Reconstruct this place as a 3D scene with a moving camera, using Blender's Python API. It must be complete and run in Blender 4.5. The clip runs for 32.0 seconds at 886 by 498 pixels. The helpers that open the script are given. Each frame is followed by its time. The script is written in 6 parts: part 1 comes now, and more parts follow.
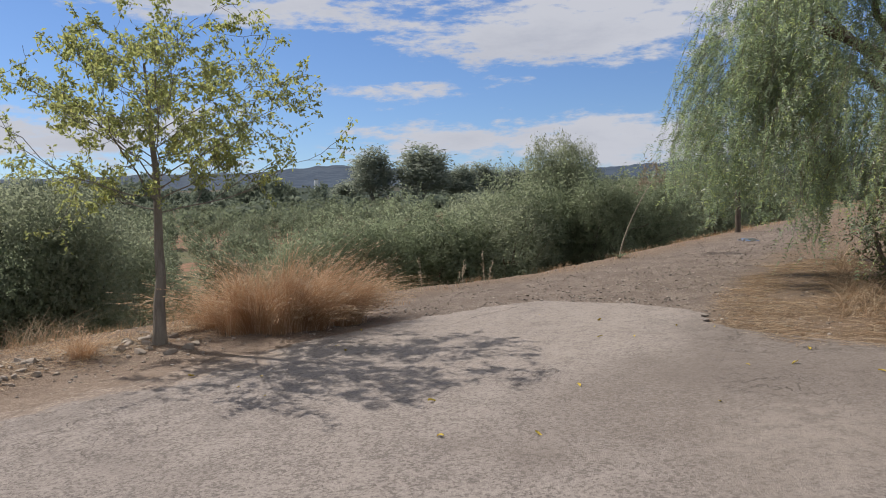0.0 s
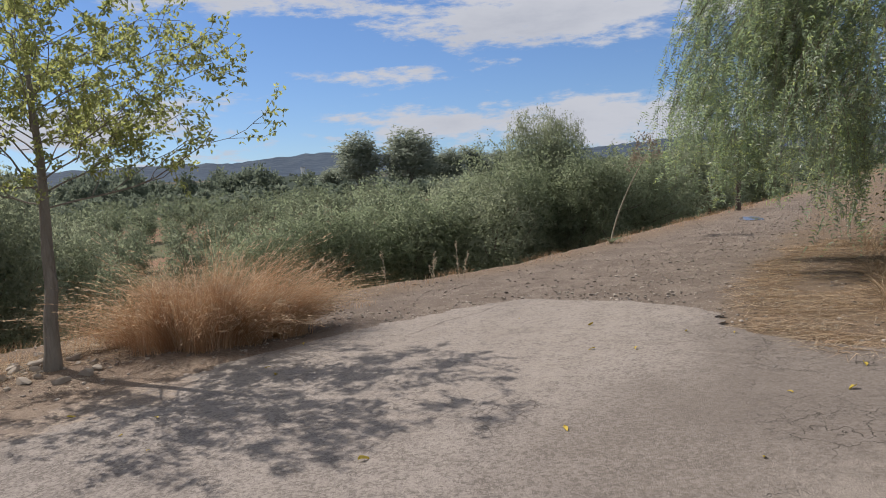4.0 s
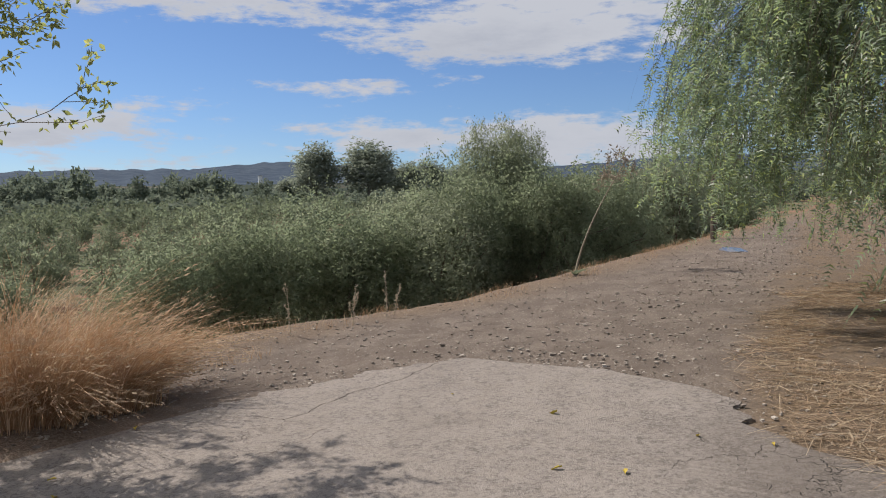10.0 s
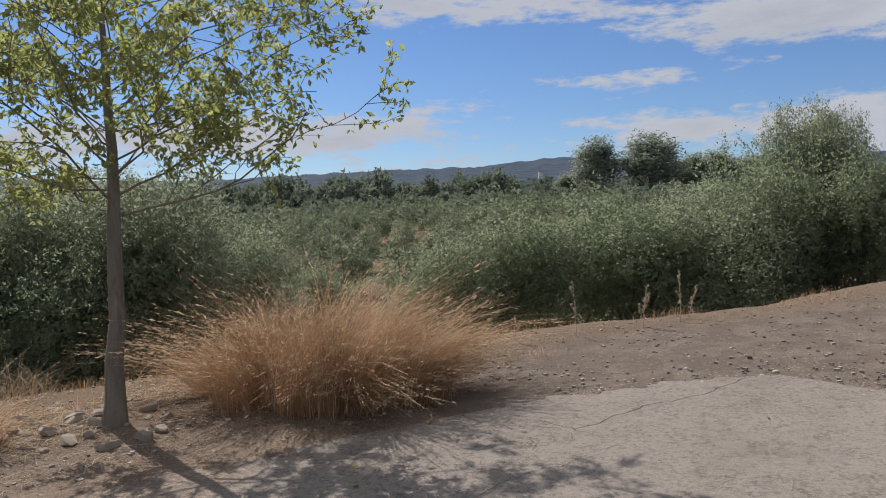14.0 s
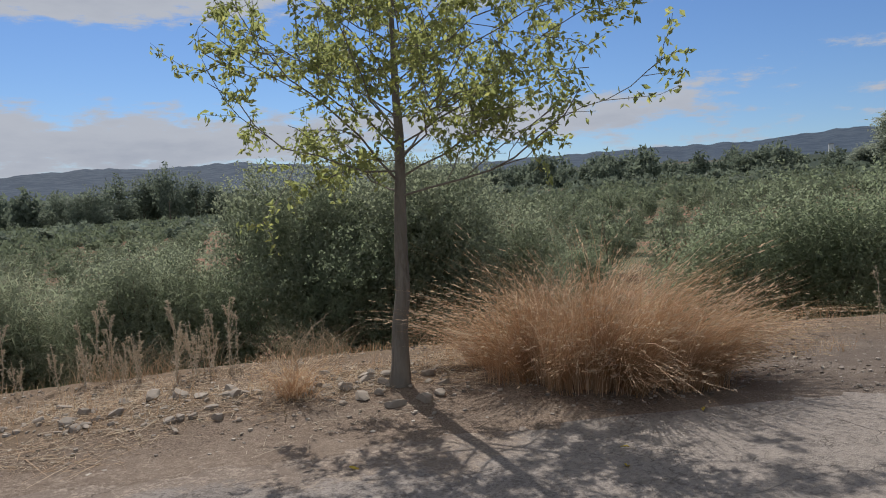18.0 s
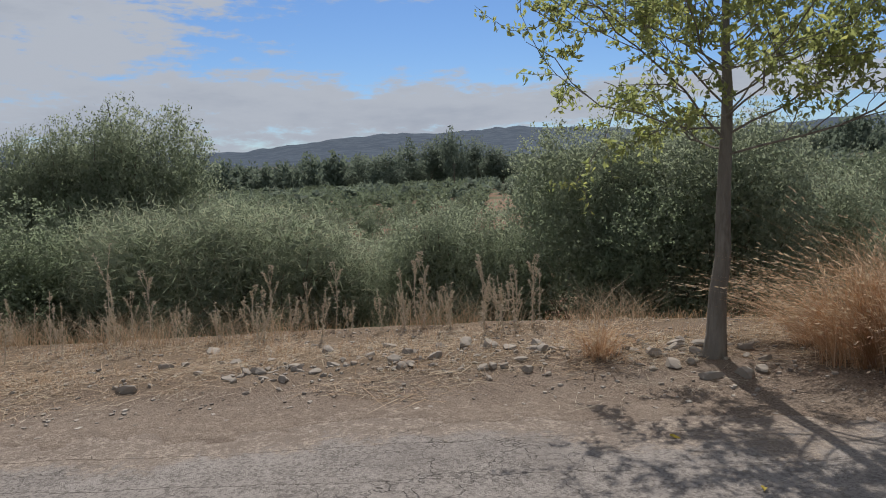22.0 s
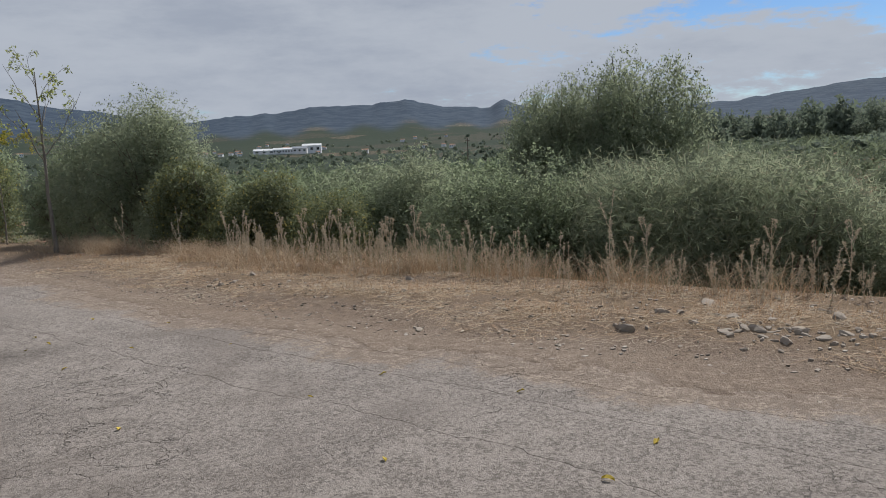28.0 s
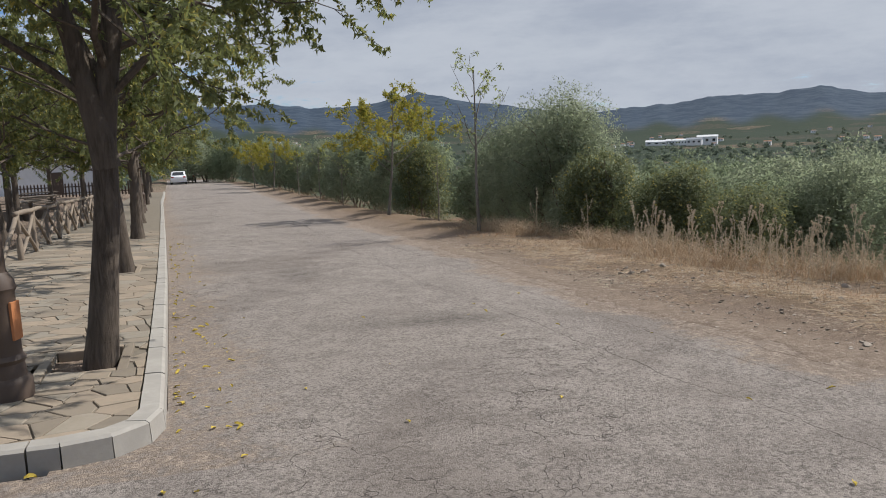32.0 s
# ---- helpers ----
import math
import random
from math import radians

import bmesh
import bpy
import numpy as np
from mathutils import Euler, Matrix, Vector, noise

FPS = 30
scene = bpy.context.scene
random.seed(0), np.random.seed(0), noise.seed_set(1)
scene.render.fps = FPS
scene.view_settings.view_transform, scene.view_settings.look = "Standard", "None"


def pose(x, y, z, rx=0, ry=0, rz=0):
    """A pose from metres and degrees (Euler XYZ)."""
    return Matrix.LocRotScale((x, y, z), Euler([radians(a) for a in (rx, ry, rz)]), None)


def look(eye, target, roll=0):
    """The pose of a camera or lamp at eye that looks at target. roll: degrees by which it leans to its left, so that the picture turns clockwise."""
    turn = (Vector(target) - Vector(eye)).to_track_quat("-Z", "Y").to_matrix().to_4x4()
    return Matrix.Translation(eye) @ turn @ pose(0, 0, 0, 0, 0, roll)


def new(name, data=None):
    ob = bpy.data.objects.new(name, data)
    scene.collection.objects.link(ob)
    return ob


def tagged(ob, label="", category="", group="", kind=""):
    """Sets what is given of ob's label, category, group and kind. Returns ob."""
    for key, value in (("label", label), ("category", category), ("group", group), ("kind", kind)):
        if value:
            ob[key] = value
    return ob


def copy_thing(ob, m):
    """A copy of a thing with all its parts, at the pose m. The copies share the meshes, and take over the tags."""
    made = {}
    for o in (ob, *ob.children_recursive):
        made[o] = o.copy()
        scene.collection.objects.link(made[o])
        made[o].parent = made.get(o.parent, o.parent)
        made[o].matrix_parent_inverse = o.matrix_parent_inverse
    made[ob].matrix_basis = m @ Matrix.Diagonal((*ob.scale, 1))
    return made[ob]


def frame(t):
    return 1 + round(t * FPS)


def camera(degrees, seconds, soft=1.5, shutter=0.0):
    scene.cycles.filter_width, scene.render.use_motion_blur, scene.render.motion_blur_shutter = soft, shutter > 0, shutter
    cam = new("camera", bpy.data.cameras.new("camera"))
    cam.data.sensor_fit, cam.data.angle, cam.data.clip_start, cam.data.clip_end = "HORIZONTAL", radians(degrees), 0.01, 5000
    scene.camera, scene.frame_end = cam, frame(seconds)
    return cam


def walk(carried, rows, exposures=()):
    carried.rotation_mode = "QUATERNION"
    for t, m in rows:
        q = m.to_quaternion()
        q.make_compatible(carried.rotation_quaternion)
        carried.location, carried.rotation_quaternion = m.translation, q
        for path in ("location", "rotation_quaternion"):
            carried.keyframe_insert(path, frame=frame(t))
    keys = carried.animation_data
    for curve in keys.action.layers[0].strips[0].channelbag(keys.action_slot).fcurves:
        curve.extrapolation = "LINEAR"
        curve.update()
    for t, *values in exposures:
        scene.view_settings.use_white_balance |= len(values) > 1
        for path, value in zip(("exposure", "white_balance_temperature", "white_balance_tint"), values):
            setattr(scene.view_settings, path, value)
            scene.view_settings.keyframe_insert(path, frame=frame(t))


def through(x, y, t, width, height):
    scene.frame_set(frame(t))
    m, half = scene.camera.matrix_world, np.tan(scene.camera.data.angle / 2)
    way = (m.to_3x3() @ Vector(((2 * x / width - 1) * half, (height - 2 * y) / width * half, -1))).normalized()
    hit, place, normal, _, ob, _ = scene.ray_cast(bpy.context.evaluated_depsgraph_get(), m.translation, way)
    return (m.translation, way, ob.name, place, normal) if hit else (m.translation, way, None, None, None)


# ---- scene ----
cam = camera(62.0, 32.0, soft=1.0)
METRES, EYE, TILT, LEAN, TURN = 5.4, 1.60, 1.8, -3.12, 0.0
ROWS = [
    (0.0, 0.0, 0.0, 0.0, -0.32, -4.43, 4.2),
    (0.5, 0.0017, 0.0154, -0.0032, -0.79, -5.3, 4.34),
    (1.0, 0.0184, 0.0517, -0.0072, -1.3, -5.98, 4.28),
    (1.5, 0.0256, 0.09, -0.0066, -1.84, -6.01, 4.14),
    (2.0, 0.0267, 0.1328, -0.0082, -2.51, -6.14, 4.33),
    (2.5, 0.0368, 0.1715, -0.0116, -2.46, -6.25, 4.75),
    (3.0, 0.0564, 0.2076, -0.0117, -2.05, -6.18, 5.35),
    (3.5, 0.0609, 0.2511, -0.0132, -1.82, -5.89, 5.8),
    (4.0, 0.0629, 0.2884, -0.0118, -1.22, -5.71, 5.74),
    (4.5, 0.0809, 0.3292, -0.0121, -0.13, -5.62, 5.13),
    (6.5, 0.108, 0.4789, -0.0127, 0.59, -5.48, 4.1),
    (7.0, 0.1035, 0.5169, -0.0125, 0.2, -5.02, 4.25),
    (7.5, 0.1038, 0.5432, -0.0137, -0.65, -5.07, 4.27),
    (8.0, 0.1192, 0.5761, -0.0145, -1.61, -5.14, 4.0),
    (8.5, 0.1298, 0.603, -0.0169, -2.89, -5.14, 3.87),
    (9.0, 0.1294, 0.6354, -0.0143, -4.26, -5.04, 4.08),
    (9.5, 0.1321, 0.666, -0.0169, -4.74, -5.06, 4.14),
    (10.0, 0.1407, 0.6964, -0.0168, -4.33, -4.87, 3.79),
    (10.5, 0.1409, 0.7164, -0.0158, -3.23, -4.05, 3.93),
    (11.0, 0.1322, 0.7391, -0.0149, -1.49, -3.7, 4.22),
    (11.5, 0.1261, 0.7527, -0.0152, 1.57, -3.46, 4.3),
    (12.0, 0.1259, 0.7597, -0.0142, 5.25, -3.33, 4.17),
    (12.5, 0.1246, 0.7609, -0.0153, 8.27, -3.47, 4.1),
    (13.0, 0.1239, 0.7599, -0.0154, 11.1, -3.6, 4.3),
    (13.5, 0.1193, 0.7589, -0.0163, 13.76, -3.73, 4.56),
    (14.0, 0.1162, 0.7581, -0.0156, 17.1, -3.67, 4.72),
    (14.5, 0.1138, 0.7574, -0.0164, 20.13, -3.61, 4.78),
    (15.0, 0.1106, 0.7552, -0.0166, 22.91, -3.46, 4.81),
    (15.5, 0.1096, 0.7536, -0.0165, 25.75, -3.26, 4.97),
    (17.5, 0.1069, 0.7515, -0.0174, 35.52, -3.28, 5.33),
    (18.0, 0.1057, 0.7517, -0.0182, 37.28, -3.45, 5.29),
    (18.5, 0.1035, 0.7519, -0.019, 40.32, -3.6, 5.19),
    (19.0, 0.1013, 0.7495, -0.0197, 43.55, -3.73, 5.0),
    (19.5, 0.0955, 0.7452, -0.0186, 46.33, -3.74, 4.65),
    (20.0, 0.087, 0.7398, -0.0185, 48.84, -3.77, 4.32),
    (20.5, 0.0798, 0.7343, -0.0186, 51.28, -3.97, 4.11),
    (21.0, 0.073, 0.7284, -0.019, 53.59, -4.2, 4.05),
    (21.5, 0.0646, 0.7226, -0.0188, 55.85, -4.33, 4.16),
    (22.0, 0.0585, 0.7185, -0.0204, 58.44, -4.47, 4.37),
    (22.5, 0.0552, 0.7191, -0.0213, 62.06, -4.55, 4.61),
    (23.0, 0.0516, 0.7246, -0.0206, 65.96, -4.7, 4.67),
    (23.5, 0.0521, 0.7248, -0.0185, 69.31, -4.71, 4.42),
    (24.0, 0.0516, 0.7213, -0.0185, 72.42, -4.6, 4.14),
    (24.5, 0.051, 0.7171, -0.0181, 75.67, -4.39, 3.97),
    (26.5, 0.0506, 0.7052, -0.0194, 86.56, -4.22, 3.89),
    (27.0, 0.0502, 0.7007, -0.0201, 89.76, -4.53, 3.96),
    (27.5, 0.0487, 0.6915, -0.0223, 92.45, -5.1, 3.85),
    (28.0, 0.0471, 0.6877, -0.0224, 94.81, -5.6, 3.68),
    (28.5, 0.0484, 0.6856, -0.0217, 96.95, -5.72, 3.49),
    (29.0, 0.0507, 0.6818, -0.0222, 99.22, -5.6, 3.34),
    (29.5, 0.0521, 0.6785, -0.0212, 103.68, -5.18, 3.37),
    (30.0, 0.0569, 0.6724, -0.02, 108.25, -4.8, 3.26),
    (30.5, 0.0644, 0.6542, -0.0196, 113.36, -4.58, 3.01),
    (31.0, 0.0701, 0.6426, -0.0193, 117.9, -4.47, 2.57),
    (31.5, 0.0722, 0.6316, -0.0201, 120.73, -4.62, 2.03),
    (32.0, 0.0785, 0.6175, -0.0213, 124.28, -4.85, 1.8),
]
walk(cam, [(t, pose(0, 0, EYE, TILT, LEAN, TURN) @ pose(METRES * x, METRES * y, METRES * z, 90 + pitch, roll, yaw)) for t, x, y, z, yaw, pitch, roll in ROWS], [(0.0, 0.54, 6350.0, 14.0), (10.0, 0.50, 6350.0, 13.0), (14.0, 0.40, 6250.0, 13.0), (20.0, 0.24, 6100.0, 11.0), (28.0, 0.26, 6050.0, 10.0), (30.0, 0.29, 6050.0, 10.0), (32.0, 0.43, 6100.0, 10.0)])

# ---- world, sun, exposure ----
SUN_AZ, SUN_EL = 57.0, 47.0          # degrees left of +y, above the horizon
world = bpy.data.worlds.new("sky")
scene.world = world
world.use_nodes = True
wt = world.node_tree
wt.nodes.clear()


def wnode(kind, **inputs):
    n = wt.nodes.new(kind)
    for k, v in inputs.items():
        n.inputs[int(k[1:]) if k[0] == "i" and k[1:].isdigit() else k].default_value = v
    return n


def wmath(op, a, b=None, clamp=False):
    n = wt.nodes.new("ShaderNodeMath")
    n.operation, n.use_clamp = op, clamp
    for i, v in enumerate((a, b)):
        if v is None:
            continue
        if isinstance(v, (int, float)):
            n.inputs[i].default_value = v
        else:
            wt.links.new(v, n.inputs[i])
    return n.outputs[0]


def wramp(v, lo, hi):
    n = wt.nodes.new("ShaderNodeMapRange")
    n.interpolation_type = "SMOOTHSTEP"
    n.inputs[1].default_value, n.inputs[2].default_value = lo, hi
    wt.links.new(v, n.inputs[0])
    return n.outputs[0]


sky = wt.nodes.new("ShaderNodeTexSky")
sky.sky_type, sky.sun_disc = "NISHITA", False
sky.sun_elevation, sky.sun_rotation = radians(SUN_EL), radians(-SUN_AZ)
sky.air_density, sky.dust_density, sky.ozone_density = 1.0, 0.1, 4.0
coord = wt.nodes.new("ShaderNodeTexCoord")
sep = wt.nodes.new("ShaderNodeSeparateXYZ")
wt.links.new(coord.outputs["Generated"], sep.inputs[0])
dx, dy, dz = sep.outputs
az = wmath("ARCTAN2", wmath("MULTIPLY", dx, -1.0), dy)       # radians, left of +y
el = wmath("ARCSINE", dz)
# cloud cover by bearing and height, drawn out sideways
sheet = wt.nodes.new("ShaderNodeCombineXYZ")
wt.links.new(wmath("MULTIPLY", az, 3.2), sheet.inputs[0])
wt.links.new(wmath("MULTIPLY", el, 11.0), sheet.inputs[1])


def cloud_noise(scale, detail, rough, offset, distort=0.0):
    shift = wt.nodes.new("ShaderNodeVectorMath")
    shift.inputs[1].default_value = offset
    wt.links.new(sheet.outputs[0], shift.inputs[0])
    n = wt.nodes.new("ShaderNodeTexNoise")
    n.inputs["Scale"].default_value, n.inputs["Detail"].default_value = scale, detail
    n.inputs["Roughness"].default_value, n.inputs["Distortion"].default_value = rough, distort
    wt.links.new(shift.outputs[0], n.inputs["Vector"])
    return n.outputs[0]


def bank(az0, el0, waz, wel, gain):
    """A soft cloud bank about a direction, in degrees."""
    a = wmath("DIVIDE", wmath("SUBTRACT", az, radians(az0)), radians(waz))
    e = wmath("DIVIDE", wmath("SUBTRACT", el, radians(el0)), radians(wel))
    d = wmath("ADD", wmath("MULTIPLY", a, a), wmath("MULTIPLY", e, e))
    return wmath("MULTIPLY", wmath("POWER", 2.718, wmath("MULTIPLY", d, -1.0)), gain)


cover = wmath("ADD", cloud_noise(2.3, 9, 0.60, (3.1, 1.7, 0), 0.2), wmath("MULTIPLY", wmath("SUBTRACT", cloud_noise(7.5, 8, 0.65, (7, 2, 0)), 0.5), 0.75))
# the first list's last two banks: unseen, overhead and behind, added as fill light
for b in ((-10, 13.2, 12, 3.0, 0.36), (14, 14.8, 10, 1.3, 0.42), (60, 14.3, 12, 1.6, 0.46), (-20, 19, 14, 4.0, 0.30), (20, 18.5, 18, 2.6, 0.36), (-12, 5.6, 15, 1.7, 0.40), (28, 6.2, 13, 1.5, 0.36),
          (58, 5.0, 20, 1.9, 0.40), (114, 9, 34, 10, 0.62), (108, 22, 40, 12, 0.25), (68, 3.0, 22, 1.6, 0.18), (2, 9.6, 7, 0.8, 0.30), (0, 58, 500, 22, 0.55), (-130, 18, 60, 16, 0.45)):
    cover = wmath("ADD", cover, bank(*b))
for b in ((16, 12.5, 15, 3.2, 0.24), (55, 10.2, 18, 2.8, 0.36), (50, 17.5, 9, 3.0, 0.14), (-13, 9.3, 14, 1.7, 0.26), (84, 5.5, 8, 1.2, 0.10)):
    cover = wmath("SUBTRACT", cover, bank(*b))
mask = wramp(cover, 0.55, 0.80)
shade = wmath("ADD", wmath("MULTIPLY", cover, 0.35), wmath("MULTIPLY", cloud_noise(1.1, 3, 0.45, (1.3, 8.2, 0)), 0.75))
thick = wramp(shade, 0.60, 0.96)
lit = wt.nodes.new("ShaderNodeMixRGB")
lit.inputs[1].default_value, lit.inputs[2].default_value = (0.74, 0.77, 0.82, 1), (0.56, 0.60, 0.68, 1)
wt.links.new(thick, lit.inputs[0])
sky_bg = wt.nodes.new("ShaderNodeBackground")
sky_bg.inputs[1].default_value = 0.062
deep = wt.nodes.new("ShaderNodeMixRGB")
deep.blend_type = "MULTIPLY"
deep.inputs[0].default_value, deep.inputs[2].default_value = 1.0, (0.84, 0.95, 1.12, 1)
wt.links.new(sky.outputs[0], deep.inputs[1])
wt.links.new(deep.outputs[0], sky_bg.inputs[0])
cloud_bg = wt.nodes.new("ShaderNodeBackground")
cloud_bg.inputs[1].default_value = 0.52
wt.links.new(lit.outputs[0], cloud_bg.inputs[0])
mix = wt.nodes.new("ShaderNodeMixShader")
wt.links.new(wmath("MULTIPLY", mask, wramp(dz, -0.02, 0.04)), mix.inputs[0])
wt.links.new(sky_bg.outputs[0], mix.inputs[1])
wt.links.new(cloud_bg.outputs[0], mix.inputs[2])
out = wt.nodes.new("ShaderNodeOutputWorld")
wt.links.new(mix.outputs[0], out.inputs[0])

sun = new("sun", bpy.data.lights.new("sun", "SUN"))
sun.data.energy, sun.data.angle, sun.data.color = 3.8, radians(0.53), (1.0, 0.93, 0.82)
sun_dir = Vector((-math.sin(radians(SUN_AZ)) * math.cos(radians(SUN_EL)), math.cos(radians(SUN_AZ)) * math.cos(radians(SUN_EL)), math.sin(radians(SUN_EL))))
sun.matrix_world = look((0, 0, 30), Vector((0, 0, 30)) - sun_dir)

# ---- materials ----
class Mat:
    """A small builder for node materials."""

    def __init__(self, name, rough=0.9, metal=0.0, spec=0.3):
        self.m = bpy.data.materials.new(name)
        self.m.use_nodes = True
        self.t = self.m.node_tree
        self.b = self.t.nodes["Principled BSDF"]
        self.b.inputs["Roughness"].default_value = rough
        self.b.inputs["Metallic"].default_value = metal
        self.b.inputs["Specular IOR Level"].default_value = spec
        self.pos = self.t.nodes.new("ShaderNodeTexCoord").outputs["Object"]

    def link(self, a, b):
        self.t.links.new(a, b)

    def world(self):
        g = self.t.nodes.new("ShaderNodeNewGeometry")
        self.pos = g.outputs["Position"]
        return self

    def noise(self, scale, detail=4, rough=0.6, distort=0.0, stretch=None):
        n = self.t.nodes.new("ShaderNodeTexNoise")
        n.inputs["Scale"].default_value, n.inputs["Detail"].default_value = scale, detail
        n.inputs["Roughness"].default_value, n.inputs["Distortion"].default_value = rough, distort
        v = self.pos
        if stretch:
            mp = self.t.nodes.new("ShaderNodeMapping")
            mp.inputs["Scale"].default_value = stretch
            self.link(v, mp.inputs[0])
            v = mp.outputs[0]
        self.link(v, n.inputs["Vector"])
        return n.outputs[0]

    def voronoi(self, scale, feature="F1", distort=0.0, out=0):
        n = self.t.nodes.new("ShaderNodeTexVoronoi")
        n.feature = feature
        n.inputs["Scale"].default_value = scale
        v = self.pos
        if distort:
            d = self.t.nodes.new("ShaderNodeTexNoise")
            d.inputs["Scale"].default_value = scale * 2.5
            self.link(v, d.inputs["Vector"])
            s = self.t.nodes.new("ShaderNodeVectorMath")
            s.operation = "MULTIPLY_ADD"
            s.inputs[1].default_value = (distort,) * 3
            self.link(d.outputs["Color"], s.inputs[0])
            self.link(v, s.inputs[2])
            v = s.outputs[0]
        self.link(v, n.inputs["Vector"])
        return n.outputs[out]

    def ramp(self, v, lo, hi, a=0.0, b=1.0):
        n = self.t.nodes.new("ShaderNodeMapRange")
        n.interpolation_type = "SMOOTHSTEP"
        for i, x in enumerate((lo, hi, a, b)):
            n.inputs[i + 1].default_value = x
        self.link(v, n.inputs[0])
        return n.outputs[0]

    def math(self, op, a, b):
        n = self.t.nodes.new("ShaderNodeMath")
        n.operation = op
        for i, v in enumerate((a, b)):
            if isinstance(v, (int, float)):
                n.inputs[i].default_value = v
            else:
                self.link(v, n.inputs[i])
        return n.outputs[0]

    def mix(self, f, a, b, blend="MIX"):
        n = self.t.nodes.new("ShaderNodeMixRGB")
        n.blend_type = blend
        for i, v in enumerate((f, a, b)):
            if isinstance(v, (int, float)):
                n.inputs[i].default_value = v
            elif isinstance(v, tuple):
                n.inputs[i].default_value = (*v, 1)
            else:
                self.link(v, n.inputs[i])
        return n.outputs[0]

    def island(self):
        return self.t.nodes.new("ShaderNodeNewGeometry").outputs["Random Per Island"]

    def rand(self):
        return self.t.nodes.new("ShaderNodeObjectInfo").outputs["Random"]

    def attr(self, name):
        n = self.t.nodes.new("ShaderNodeAttribute")
        n.attribute_name = name
        return n.outputs["Fac"]

    def color(self, c):
        if isinstance(c, tuple):
            self.b.inputs["Base Color"].default_value = (*c, 1)
        else:
            self.link(c, self.b.inputs["Base Color"])
        return self

    def bump(self, h, strength=0.5, dist=0.01):
        n = self.t.nodes.new("ShaderNodeBump")
        n.inputs["Strength"].default_value, n.inputs["Distance"].default_value = strength, dist
        self.link(h, n.inputs["Height"])
        self.link(n.outputs[0], self.b.inputs["Normal"])
        return self

    def translucent(self, c, amount):
        """Leaves let some of the light through."""
        tr = self.t.nodes.new("ShaderNodeBsdfTranslucent")
        if isinstance(c, tuple):
            tr.inputs[0].default_value = (*c, 1)
        else:
            self.link(c, tr.inputs[0])
        mx = self.t.nodes.new("ShaderNodeMixShader")
        mx.inputs[0].default_value = amount
        self.link(self.b.outputs[0], mx.inputs[1])
        self.link(tr.outputs[0], mx.inputs[2])
        self.link(mx.outputs[0], self.t.nodes["Material Output"].inputs[0])
        return self


def leaf_material(name, dark, light, accent=None, share=0.0, through=0.35, rough=0.7, glow=(0.30, 0.36, 0.04), spec=0.12):
    k = Mat(name, rough, 0, spec)
    c = k.mix(k.island(), dark, light)
    patch = k.noise(0.9, 2)
    c = k.mix(k.ramp(patch, 0.35, 0.7), c, tuple(0.72 * v for v in light))
    if accent:
        r = k.math("FRACT", k.math("MULTIPLY", k.island(), 17.31), 0.0)
        c = k.mix(k.ramp(r, 1 - share - 0.01, 1 - share + 0.01), c, accent)
    k.color(c)
    k.translucent(k.mix(0.4, c, glow), through)
    return k.m


def plain_material(name, a, b, scale=8.0, rough=0.85, bump=0.3, metal=0.0, dist=0.004):
    k = Mat(name, rough, metal)
    n = k.noise(scale, 6, 0.65)
    big = k.noise(scale * 0.13, 3)
    k.color(k.mix(k.ramp(big, 0.3, 0.7), k.mix(n, a, b), tuple(0.5 * (p + q) * 0.85 for p, q in zip(a, b))))
    k.bump(n, bump, dist)
    return k.m


def bark_material(name, a, b):
    k = Mat(name, 0.95, 0, 0.15)
    n = k.noise(9.0, 8, 0.7, 0.4, (2.2, 2.2, 0.35))
    m = k.noise(1.7, 3)
    k.color(k.mix(k.ramp(m, 0.35, 0.7), k.mix(k.ramp(n, 0.3, 0.7), a, b), tuple(0.8 * v for v in b)))
    k.bump(n, 0.9, 0.022)
    return k.m


def dust(k):
    """Trodden dust that lies over the asphalt's rim and the soil beside it."""
    a, b, c = k.noise(160.0, 4, 0.7), k.noise(9.0, 6, 0.72, 0.5), k.noise(34.0, 5, 0.75)
    return k.mix(k.ramp(b, 0.4, 0.6), k.mix(a, (0.250, 0.195, 0.155), (0.120, 0.090, 0.071)), k.mix(k.ramp(c, 0.4, 0.6), (0.36, 0.295, 0.235), (0.172, 0.134, 0.107)))


